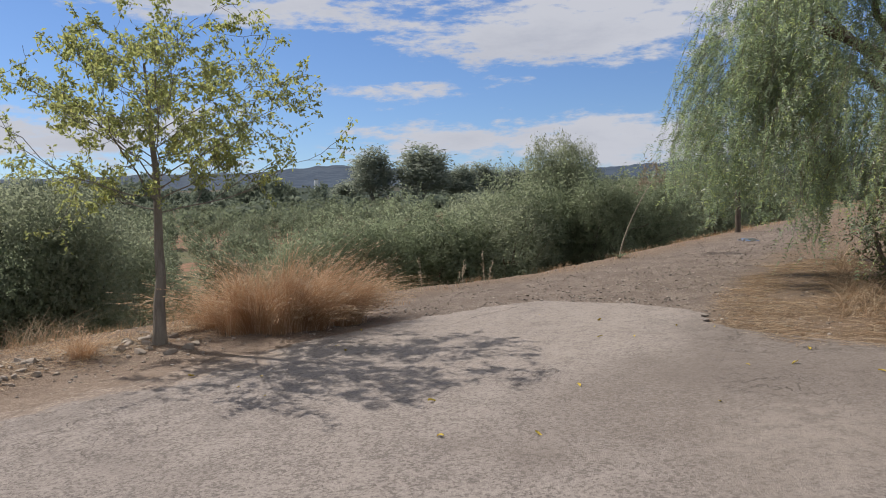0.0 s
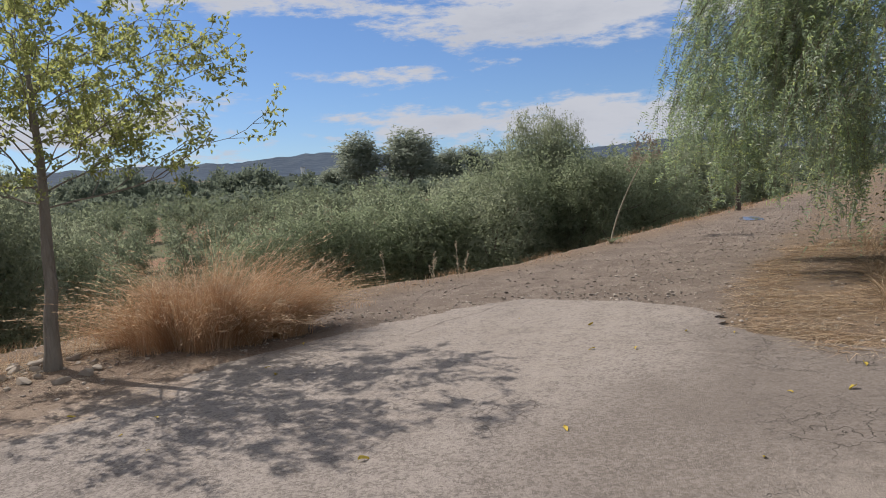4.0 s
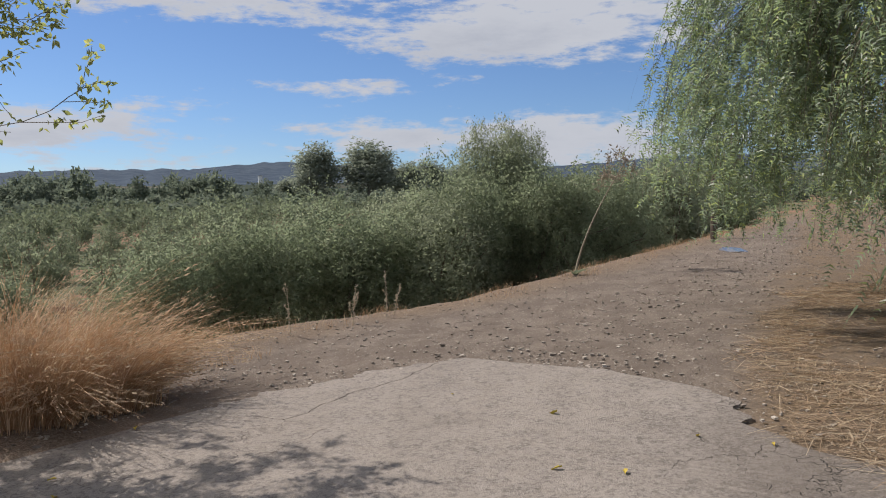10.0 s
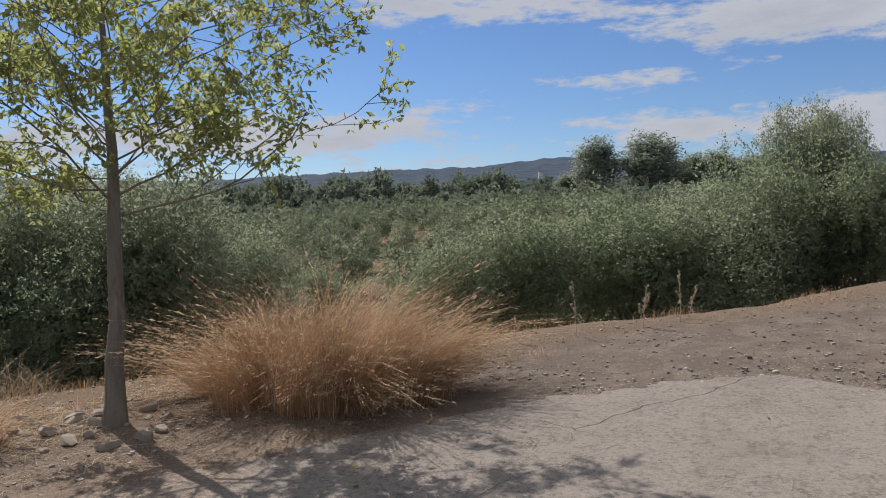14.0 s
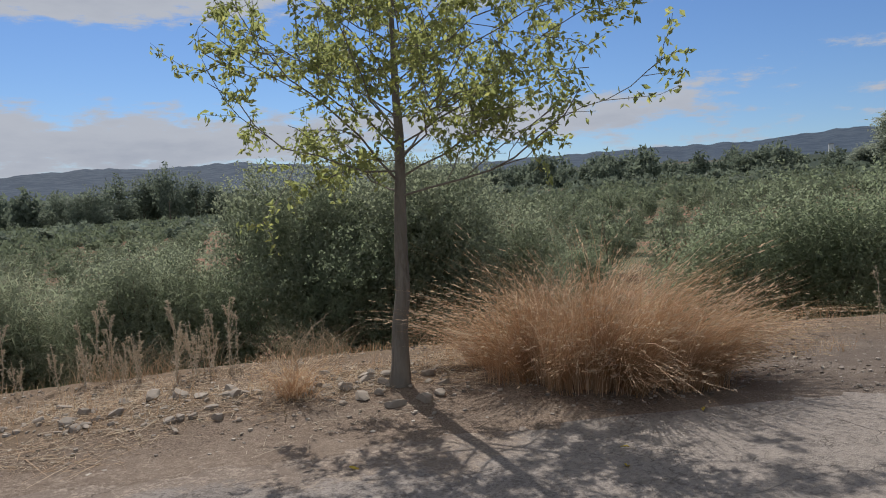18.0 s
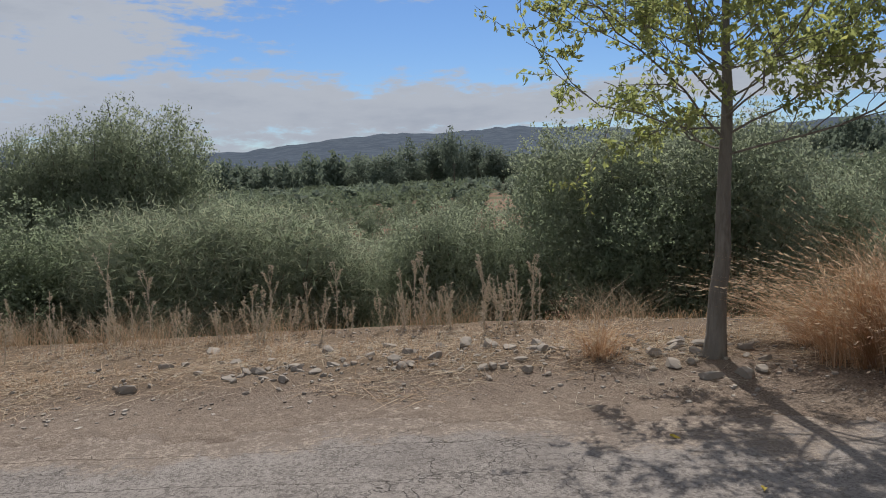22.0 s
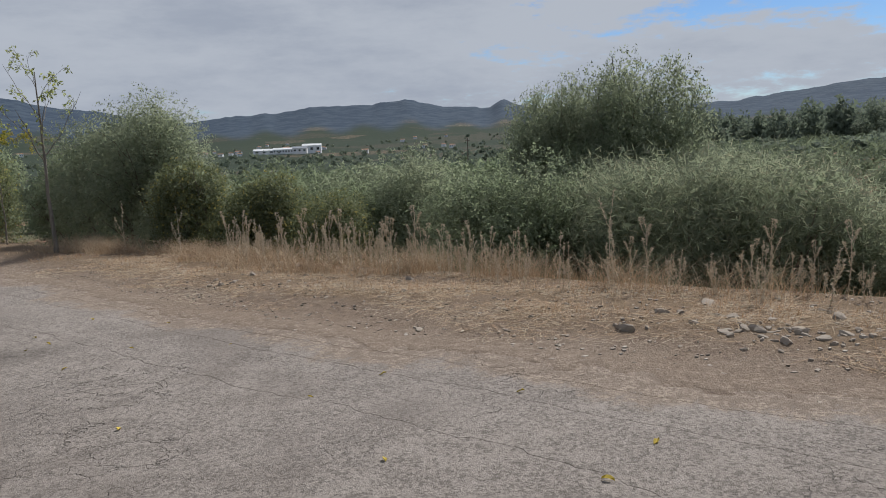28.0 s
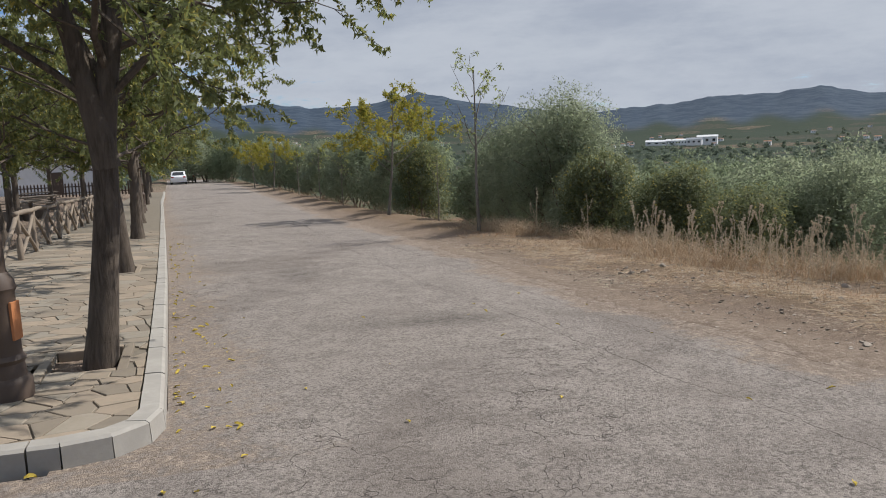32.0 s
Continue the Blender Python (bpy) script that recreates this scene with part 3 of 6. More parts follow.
attribute(gm, "hazy_hill", smooth(0, 350, away - foot).ravel())
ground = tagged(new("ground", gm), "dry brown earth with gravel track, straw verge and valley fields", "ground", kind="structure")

# the road: worn asphalt in strips, parted by long cracks
CRACKS = ((1.2, 0.0), (4.90, 0.10), (5.80, 0.055), (6.24, 0.06))


def crack_line(k, s):
    n0, w = CRACKS[k]
    if k == 0:
        return kerb_n(s)
    return n0 + w * (np.sin(0.31 * s + 2.1 * k) + 0.45 * np.sin(1.13 * s + k) + 0.22 * np.sin(3.7 * s + 4 * k) + 0.16 * np.sin(9.1 * s + k) + 0.12 * np.sin(23 * s) + 0.08 * np.sin(41 * s + 2 * k))


def road_strip(lo, hi, s0, s1, step, gap, ends=True):
    """A slab between two lines, with a rim down to the earth."""
    ss = np.linspace(s0, s1, int(round((s1 - s0) / step)) + 1)
    gap = gap if isinstance(gap, tuple) else (gap, gap)
    a, b = lo(ss) + gap[0], hi(ss) - gap[1]
    cross = max(3, int((b - a).max() / max(step, 0.22)))
    f = np.linspace(0, 1, cross)
    S = np.repeat(ss[:, None], cross, 1)
    Nn = a[:, None] + (b - a)[:, None] * f
    X, Y = xy(S, Nn)
    rows = [np.stack((X, Y, road_plane(S, Nn) + 0.012 * ripple(X, Y) + 0.008), -1)]
    top = rows[0]
    skirt = top.copy()
    skirt[..., 2] -= 0.06
    full = np.concatenate((skirt[:, :1], top, skirt[:, -1:]), 1)
    if ends:
        last = full[-1:].copy()
        last[..., 2] -= 0.06
        full = np.concatenate((full, last), 0)
    me = mesh("road_strip", full.reshape(-1, 3), grid_faces(full.shape[0], full.shape[1])[:, ::-1], M_ROAD, False)
    fs, fn = to_sn(full[..., 0], full[..., 1])
    w = ripple(full[..., 0], full[..., 1])
    sand = np.maximum(smooth(1.05, 0.0, asphalt_left(fs) - fn + 0.45 * w), 0.60 * smooth(1.7, 0.1, fn - kerb_n(fs) + 0.5 * w) * (fs < -1))
    sand = sand * smooth(6.4, 4.5, fs) + 0.0
    attribute(me, "sand", sand.ravel())
    pale = smooth(2.3, 3.3, fn + 0.5 * w + 0.2 * ripple(3 * full[..., 0], 3 * full[..., 1])) * smooth(3.4, 6.0, fs + 0.6 * w)
    pale = np.maximum(pale, 0.7 * smooth(0.55, 0.1, asphalt_left(fs) - fn + 0.3 * w) * (fs < 5))
    pale = np.maximum(pale, 0.9 * smooth(1.15, 0.5, np.hypot((fs - 4.7 + 0.4 * w) / 0.95, (fn - 0.9 + 0.3 * w) / 0.65)))
    attribute(me, "pale", pale.ravel())
    spill = np.exp(-((fs + 4.75 + 0.12 * w) / 0.30) ** 2 - ((fn - 4.0 + 0.3 * w) / 0.75) ** 2) + 0.6 * np.exp(-((fs + 9.5) / 0.8) ** 2 - ((fn - 3.2 + 0.4 * w) / 0.5) ** 2)
    attribute(me, "spill", spill.ravel())
    attribute(me, "dusty", (smooth(3.0, 2.2, fn + 0.4 * w) * smooth(3.2, 5.0, fs + 0.8 * w)).ravel())
    return me


road = tagged(new("road"), "cracked sun-bleached grey asphalt road with sandy edges", "road", kind="structure")
lines = [lambda s, k=k: crack_line(k, s) for k in range(len(CRACKS))]
for k, (lo, hi) in enumerate(zip(lines, lines[1:] + [asphalt_left])):
    top = lambda s, h=hi: np.minimum(h(s), asphalt_left(s))
    lo = lo if k == 0 else (lambda s, a=lo: np.minimum(a(s), asphalt_left(s) - 0.02))
    gap = (0.0 if k == 0 else 0.0017, 0.0017)
    wide = (lambda s: np.interp(s, (-1.36, -1.35), (1.4, -14.0))) if k == 0 else lo
    part("asphalt_strip", road_strip(wide, top, -1.3, 7.0, 0.06, gap, False), None, road)
    lower = (lambda s: kerb_n(s) - 0.6 * smooth(-2.2, -1.9, s)) if k == 0 else lo
    part("asphalt_strip", road_strip(lower, top, -30.1, -1.3, 0.12, gap, False), None, road)
part("asphalt_strip", road_strip(kerb_n, asphalt_left, -110.0, -30.0, 1.0, 0.0, False), None, road)


def end_crack(s):
    """The crack across the asphalt's broken end."""
    return np.minimum(5.27 - 0.13 * (s - 7) + 0.03 * np.sin(6 * s) + 0.015 * np.sin(19 * s) + 0.008 * np.sin(47 * s), asphalt_left(s) - 0.04)


part("asphalt_end", road_strip(lambda s: np.where(s < 7.05, -14.0, asphalt_right(s) + 0.10 * np.sin(5 * s) + 0.05 * np.sin(23 * s)), end_crack, 7.0, 8.9, 0.05, (0.0, 0.004)), None, road)
part("asphalt_end", road_strip(end_crack, lambda s: asphalt_left(s) + (0.05 * np.sin(7 * s) + 0.04 * np.sin(17 * s) + 0.025 * np.sin(39 * s)) * (s > 7.02), 7.0, 8.86, 0.04, (0.004, 0.0)), None, road)

# ---- plant building ----
class Geo:
    """Collects four-cornered faces, and three-cornered leaves when they are small."""

    def __init__(self, small=False):
        self.small = small
        self.v, self.f, self.t, self.n, self.turned = [], [], [], 0, []

    def add(self, v, f):
        self.v.append(np.asarray(v, float).reshape(-1, 3))
        self.f.append(np.asarray(f, int).reshape(-1, 4) + self.n)
        self.n += len(self.v[-1])

    def tube(self, pts, radii, sides=6):
        pts = np.asarray(pts, float)
        d = np.gradient(pts, axis=0)
        d /= np.linalg.norm(d, axis=1)[:, None] + 1e-9
        ref = np.array((0.31, 0.83, 0.46)) if abs(d[0, 2]) > 0.7 else np.array((0, 0, 1.0))
        a = np.cross(d, ref)
        a /= np.linalg.norm(a, axis=1)[:, None] + 1e-9
        b = np.cross(d, a)
        t = np.linspace(0, 2 * math.pi, sides, endpoint=False)
        ring = np.cos(t)[None, :, None] * a[:, None] + np.sin(t)[None, :, None] * b[:, None]
        v = pts[:, None] + ring * np.asarray(radii, float)[:, None, None]
        self.add(v, grid_faces(len(pts), sides, True)[:, ::-1])

    def leaves(self, p, axis, length, width, rng, sag=0.12, facing=None):
        """One bent diamond for each point; facing: the way that the foliage around it faces."""
        p, axis = np.asarray(p, float), np.asarray(axis, float)
        n = len(p)
        axis = axis / (np.linalg.norm(axis, axis=1)[:, None] + 1e-9)
        side = np.cross(axis, rng.normal(size=(n, 3)))
        side /= np.linalg.norm(side, axis=1)[:, None] + 1e-9
        nor = np.cross(axis, side)
        ln = (np.asarray(length) * rng.uniform(0.7, 1.25, n))[:, None]
        wd = ln * (width / length) * 0.5
        if self.small:
            # far or tiny leaves: one slim triangle each
            v = np.stack((p + side * wd * 1.15, p + axis * ln + nor * ln * sag, p - side * wd * 1.15), 1)
            if facing is not None:
                own = np.cross(v[:, 1] - v[:, 0], v[:, 2] - v[:, 0])
                own /= np.linalg.norm(own, axis=1)[:, None] + 1e-9
                back = (own * facing).sum(1) < 0
                v[back] = v[back][:, ::-1]
                own[back] *= -1
                soft = 0.60 * own + 0.55 * facing
                soft /= np.linalg.norm(soft, axis=1)[:, None] + 1e-9
                self.turned.append(np.repeat(soft, 3, 0))
            self.v.append(v.reshape(-1, 3))
            self.t.append(np.arange(3 * n).reshape(n, 3) + self.n)
            self.n += 3 * n
            return
        mid = p + axis * ln * 0.45 + nor * ln * sag
        v = np.stack((p, mid + side * wd, p + axis * ln, mid - side * wd), 1)
        self.add(v, np.arange(4 * n).reshape(n, 4))

    def blades(self, paths, width):
        """Thin tapering strips along paths (n, k, 3)."""
        paths = np.asarray(paths, float)
        n, k, _ = paths.shape
        d = paths[:, -1] - paths[:, 0]
        side = np.cross(d, np.array((0.2, 0.1, 1.0)))
        rs = np.random.RandomState(n + k)
        side = side + 0.6 * rs.normal(size=side.shape) * np.linalg.norm(d, axis=1)[:, None] * 0.5
        side /= np.linalg.norm(side, axis=1)[:, None] + 1e-9
        taper = np.linspace(1, 0.25, k)[None, :, None] * np.asarray(width).reshape(-1, 1, 1) * 0.5
        v = np.stack((paths - side[:, None] * taper, paths + side[:, None] * taper), 2).reshape(n, -1, 3)
        base = grid_faces(k, 2)
        f = (base[None] + (np.arange(n) * 2 * k)[:, None, None]).reshape(-1, 4)
        self.add(v, f)

    def mesh(self, name, mat, smooth_shade=False):
        v = np.concatenate(self.v)
        if not self.t:
            return mesh(name, v, np.concatenate(self.f), mat, smooth_shade)
        me = mesh(name, v, np.concatenate(self.t), mat, smooth_shade or bool(self.turned))
        if self.turned:
            me.normals_split_custom_set_from_vertices(np.concatenate(self.turned))
        return me


TOPS = {}


def unit(n, rng):
    d = rng.normal(size=(n, 3))
    return d / np.linalg.norm(d, axis=1)[:, None]


def curve_pts(a, b, bend, k, rng):
    """A wandering line from a to b."""
    t = np.linspace(0, 1, k)[:, None]
    a, b = np.asarray(a, float), np.asarray(b, float)
    off = rng.normal(size=3) * np.linalg.norm(b - a) * bend
    off2 = rng.normal(size=(k, 3)) * np.linalg.norm(b - a) * bend * 0.12
    off2[0] = off2[-1] = 0
    return a + (b - a) * t + off * (4 * t * (1 - t)) * 0.5 + off2


def thing(name, label, category, group="", kind=""):
    return tagged(new(name), label, category, group, kind)


def put(ob, x, y, z=None, turn=0.0, size=1.0, tilt=0.0):
    ob.matrix_basis = pose(x, y, height(x, y) if z is None else z, tilt, 0, turn) @ Matrix.Diagonal((size, size, size, 1))
    return ob


def again(ob, x, y, z=None, turn=0.0, size=1.0, tall=1.0):
    """Another of the same thing."""
    o = copy_thing(ob, Matrix.Identity(4))
    o.matrix_basis = pose(x, y, height(x, y) if z is None else z, 0, 0, turn) @ Matrix.Diagonal((size, size, size * tall, 1))
    return o


def bush(name, label, category, seed, wide, tall, count, leaf, slim, mat, lobes=9, skirt=0.12, droop=0.0, stems=5, bark=None, inner=0.50, dome=False):
    """A rounded shrub or low tree: stems, and leaves on many twigs in uneven lobes."""
    rng = np.random.RandomState(seed)
    th = thing(name, label, category)
    cen, rad = [], []
    for i in range(lobes):
        a = 2 * math.pi * (i * 0.618 + rng.uniform(-0.1, 0.1))
        h = rng.uniform(0.25, 0.88)
        q = wide * (0.62 if h < 0.6 else 0.40) * rng.uniform(0.35, 1.0)
        r = wide * rng.uniform(0.22, 0.42)
        cen.append((q * math.cos(a), q * math.sin(a), max(tall * h, r * 0.7) - r * 0.2))
        rad.append((r, r, r * rng.uniform(0.75, 1.1) * min(1.3, tall / wide)))
    if dome:
        # rounded outline: no lobe stands out above the crown
        cen = [(x, y, min(z, (tall - 0.9 * r[2]) * (1 - 0.30 * (x * x + y * y) / wide ** 2))) for (x, y, z), r in zip(cen, rad)]
    cen.append((0, 0, tall * 0.5))
    rad.append((wide * 0.55, wide * 0.55, tall * 0.45))
    cen, rad = np.array(cen), np.array(rad)
    wood = Geo()
    for i in range(stems):
        c = cen[i % len(cen)]
        base = rng.normal(size=3) * (0.12, 0.12, 0) * wide * 0.5
        base[2] = -0.25
        pts = curve_pts(base, c, 0.12, 7, rng)
        wood.tube(pts, np.linspace(0.035, 0.008, 7) * wide * 0.55 + 0.006, 5)
        for j in range(5):
            b = c + unit(1, rng)[0] * rad[i % len(cen)] * 0.9
            wood.tube(curve_pts(pts[3 + j % 3], b, 0.1, 5, rng), np.linspace(0.012, 0.003, 5) * wide * 0.5 + 0.003, 4)
    part("stem", wood.mesh("stem", bark or M_BARK), None, th)
    twigs = count // 9
    w = (rad[:, 0] * rad[:, 1] * rad[:, 2]) ** 0.66
    li = rng.choice(len(cen), twigs, p=w / w.sum())
    d = unit(twigs, rng)
    rr = 0.62 + (0.34 if dome else 0.40) * rng.uniform(0, 1, twigs) ** 0.75
    lump = 1 + 0.13 * np.sin(7 * d[:, 0] + 3 * li) * np.sin(6 * d[:, 1] + li) + 0.08 * np.sin(13 * d[:, 2] + 5 * li)
    lump = 1 + (lump - 1) * (0.4 if dome else 1.0)
    p = cen[li] + d * rad[li] * (rr * lump)[:, None]
    keep = p[:, 2] > skirt * tall * rng.uniform(0.0, 1.6, twigs)
    p, d = p[keep], d[keep]
    whole = (p - (0, 0, 0.30 * tall)) / (wide, wide, 0.8 * tall)
    whole /= np.linalg.norm(whole, axis=1)[:, None] + 1e-9
    face = 0.45 * d + 0.4 * whole + np.array((0, 0, 0.40))
    face /= np.linalg.norm(face, axis=1)[:, None] + 1e-9
    grow = d + rng.normal(size=d.shape) * 0.5 + np.array((0, 0, 0.25 - droop))
    grow /= np.linalg.norm(grow, axis=1)[:, None]
    crown = Geo(True)
    for k in range(9):
        at = p + grow * (leaf * 0.24 * (k - 4)) + rng.normal(size=p.shape) * leaf * 0.85
        crown.leaves(at, grow * 0.45 + unit(len(p), rng) * 1.0, leaf, leaf * slim, rng, 0.12, face)
    # the close-grown shaded leaves inside
    if inner:
        g = Geo(True)
        big = leaf * 1.25
        for c, r in zip(cen, rad):
            k = int(6 * inner * (r[0] * r[2]) / (big * big)) + 20
            way = unit(k, rng)
            q = c + way * r * (0.70 * rng.uniform(0, 1, (k, 1)) ** 0.4)
            up = q[:, 2] > 0.02
            q, way = q[up], way[up]
            g.leaves(q, unit(len(q), rng) + (0, 0, 0.2), big, big * 0.6, rng, 0.2, 0.8 * way + np.array((0, 0, 0.4)))
        part("inner_foliage", g.mesh("inner_foliage", M_CORE), None, th)
    me = crown.mesh("crown", mat)
    z = np.empty(len(me.vertices) * 3, np.float32)
    me.vertices.foreach_get("co", z)
    TOPS[th.name] = float(np.percentile(z[2::3], 99.3))
    part("crown", me, None, th)
    return th


def tree(name, label, category, seed, tall, trunk_r, fork, wide, count, leaf, slim, mat, bark, lean=(0, 0), rise=0.55, flat=1.0, droop=0.35, limbs=9, sub=5, twig=6, bare_top=0.0, thick=0.5, small=False, inner=0.28, leader=None):
    """A tapered trunk, limbs in three orders and leaves along the last twigs."""
    rng = np.random.RandomState(seed)
    th = thing(name, label, category)
    trunk, wood, tips = Geo(), Geo(), []
    top = np.array((lean[0] * tall, lean[1] * tall, tall * 0.86))
    k = 12
    tp = curve_pts((0, 0, -0.15), top, 0.025, k, rng)
    tr = trunk_r * (np.linspace(1, 0.16, k) ** (0.62 if leader else 0.9))
    tr[0] *= 1.30 if leader else 1.45
    tr[1] *= 1.08
    trunk.tube(tp, tr, 12)
    if leader:
        # a second stem from the fork
        rise_to = np.array(leader[1:4])
        root = np.array([np.interp(leader[0], np.linspace(-0.15, tall * 0.86, k), tp[:, c]) for c in range(3)])
        lp = curve_pts(root - (0, 0, 0.25), root + rise_to, 0.04, 9, rng)
        trunk.tube(lp, trunk_r * np.linspace(0.95, 0.22, 9), 10)
    axis_h = np.linspace(-0.15, tall * 0.86, k)
    for i in range(limbs):
        h = fork + (tall * 0.84 - fork) * (i / max(1, limbs - 1)) ** 1.1 * rng.uniform(0.9, 1.0)
        root = np.array([np.interp(h, axis_h, tp[:, c]) for c in range(3)])
        a = 2 * math.pi * (i * 0.381966 + rng.uniform(-0.08, 0.08))
        f = (h - fork) / max(0.1, tall - fork)
        reach = wide * (1 - 0.62 * f ** 1.4) * rng.uniform(0.78, 1.1)
        end = root + np.array((math.cos(a) * reach, math.sin(a) * reach, (rise * reach + 0.15 * (tall - h)) * flat * rng.uniform(0.7, 1.2)))
        end[2] = min(end[2], tall)
        r0 = max(0.006, np.interp(h, axis_h, tr) * thick)
        lp = curve_pts(root, end, 0.10, 8, rng)
        lr = np.linspace(r0, 0.12 * r0 + 0.002, 8)
        wood.tube(lp, lr, 6)
        for j in range(sub):
            g = rng.uniform(inner, 1.0)
            q = np.array([np.interp(g, np.linspace(0, 1, 8), lp[:, c]) for c in range(3)])
            dirn = (end - root) / (np.linalg.norm(end - root) + 1e-9) + rng.normal(size=3) * 0.75
            dirn[2] += 0.1
            dirn /= np.linalg.norm(dirn)
            ln = reach * rng.uniform(0.28, 0.55)
            e = q + dirn * ln
            sp = curve_pts(q, e, 0.12, 6, rng)
            r1 = np.interp(g, np.linspace(0, 1, 8), lr) * 0.6
            wood.tube(sp, np.linspace(r1, 0.003, 6), 4)
            for m in range(twig):
                u = rng.uniform(0.15, 1.0)
                q2 = np.array([np.interp(u, np.linspace(0, 1, 6), sp[:, c]) for c in range(3)])
                d2 = dirn + rng.normal(size=3) * 0.8 + np.array((0, 0, -droop * 0.5))
                d2 /= np.linalg.norm(d2)
                e2 = q2 + d2 * ln * rng.uniform(0.3, 0.7)
                tw = curve_pts(q2, e2, 0.15, 4, rng)
                wood.tube(tw, np.linspace(max(0.003, r1 * 0.35), 0.0018, 4), 3)
                tips.append(tw)
    part("trunk", trunk.mesh("trunk", bark, True), None, th)
    part("branchwork", wood.mesh("branchwork", bark), None, th)
    tips = np.array(tips)
    pick = rng.randint(0, len(tips), count)
    u = rng.uniform(0.15, 1.05, count)[:, None] * 3
    i = np.clip(u.astype(int), 0, 2)[:, 0]
    a, b = tips[pick, i], tips[pick, i + 1]
    p = a + (b - a) * (u - i[:, None]) + rng.normal(size=(count, 3)) * leaf * 0.35
    if bare_top:
        p = p[p[:, 2] < tall * (1 - bare_top) * rng.uniform(0.8, 1.5, len(p))]
    ax = unit(len(p), rng) * 0.8 + (b - a)[: len(p)] * 0.5 + np.array((0, 0, -droop))
    crown = Geo(small)
    crown.leaves(p, ax, leaf, leaf * slim, rng)
    part("crown", crown.mesh("crown", mat), None, th)
    return th

# ---- verge: young tree, grasses, stones ----
TX, TY = -3.27, 8.45
young = put(tree("young_hackberry_tree", "young thin-trunked tree with sparse yellow-green autumn leaves on stony verge", "tree", 11, 3.75, 0.074, 1.50, 1.62, 15000,
                 0.060, 0.48, M_YOUNG, M_BARKG, lean=(-0.035, 0.05), rise=0.34, limbs=27, sub=5, twig=5, thick=0.22, inner=0.16), TX, TY)


def grass_clump(name, label, seed, long_r, short_r, tall, locks, each, mat, sway, wild=1.0):
    """A tussock of dry blades in many arching locks, with loose plumes at the tips."""
    rng = np.random.RandomState(seed)
    th = thing(name, label, "dry grass")
    a = rng.uniform(0, 2 * math.pi, locks)
    q = rng.uniform(0, 1, locks) ** 0.55
    root = np.stack((np.cos(a) * q * long_r, np.sin(a) * q * short_r, np.full(locks, -0.04)), -1)
    out = np.stack((np.cos(a) * q, np.sin(a) * q, np.zeros(locks)), -1)
    aim = out * rng.uniform(0.25, 0.90, locks)[:, None] + rng.normal(size=(locks, 3)) * 0.22 * wild + np.array(sway)
    reach = tall * rng.uniform(0.62, 1.12, locks) * (1.08 - 0.30 * q ** 2)
    sag = rng.uniform(0.22, 0.56, locks)
    i = np.repeat(np.arange(locks), each)
    count = len(i)
    base = root[i] + rng.normal(size=(count, 3)) * (0.05, 0.05, 0)
    lean = aim[i] + rng.normal(size=(count, 3)) * 0.13
    lean[:, 2] = 0
    ln = reach[i] * rng.uniform(0.42, 1.08, count)
    t = np.linspace(0, 1, 6)
    rise = (t[None] - sag[i][:, None] * (t ** 2.3)[None]) * (ln * rng.uniform(0.9, 1.12, count))[:, None]
    go = (0.12 * t + 0.88 * t ** 1.9)[None, :] * ln[:, None]
    paths = base[:, None] + lean[:, None] * go[..., None]
    paths[..., 2] += rise * np.clip(1.15 - 0.35 * np.linalg.norm(lean[:, :2], axis=1), 0.55, 1.1)[:, None]
    g = Geo()
    g.blades(paths, rng.uniform(0.003, 0.0065, count))
    part("tussock", g.mesh("tussock", mat), None, th)
    tip = paths[rng.rand(count) < 0.20]
    plume = Geo()
    for k in range(6):
        f = rng.uniform(-0.4, 1.0, len(tip))[:, None]
        plume.leaves(tip[:, -2] * (1 - f) + tip[:, -1] * f, (tip[:, -1] - tip[:, -2]) + rng.normal(size=(len(tip), 3)) * 0.03, 0.045, 0.010, rng)
    ob = part("plume", plume.mesh("plume", M_PLUME), None, th, "pale feathery seed plumes")
    ob["kind"] = "stuff"
    return th


GC = (-2.0, 9.33)
clump = grass_clump("dry_grass_clump", "large windblown tussock of golden dry grass beside the road", 5, 0.98, 0.42, 1.32, 160, 60, M_STRAW, (0.12, 0.0, 0))
put(clump, *GC, turn=14)
tuft = grass_clump("dry_grass_tuft", "small tuft of straw-coloured dry grass on verge", 6, 0.07, 0.065, 0.62, 14, 30, M_STRAW, (0, 0, 0), 0.7)
put(tuft, -3.86, 7.88)

# bushes and trees on the bank and down the slope, by road distance s and offset n
oliveA = bush("wild_olive_bush", "dense grey-green wild olive bush on the bank below the road", "bush", 21, 2.4, 3.9, 32000, 0.055, 0.46, M_OLIVE, 20, 0.03)
masticA = bush("mastic_bush", "dense dark green mastic bush on the bank below the road", "bush", 22, 2.3, 3.3, 32000, 0.050, 0.62, M_BUSH, 20, 0.02)
oliveB = bush("wild_olive_bush", "dense grey-green wild olive bush further down the slope", "bush", 25, 2.4, 3.9, 16000, 0.092, 0.48, M_OLIVE, 20, 0.02)
masticB = bush("mastic_bush", "dense dark green mastic bush further down the slope", "bush", 26, 2.3, 3.3, 16000, 0.085, 0.62, M_BUSH, 20, 0.02)
oliveD = bush("wild_olive_tree", "broad round-crowned wild olive tree rising from the slope", "tree", 28, 2.7, 4.2, 58000, 0.052, 0.50, M_OLIVE, 30, 0.03, dome=True)
shrubA = bush("yellowing_shrub", "green shrub turning yellow beside the dry verge", "bush", 23, 1.5, 2.0, 14000, 0.055, 0.55, M_SHRUB, 9, 0.02)
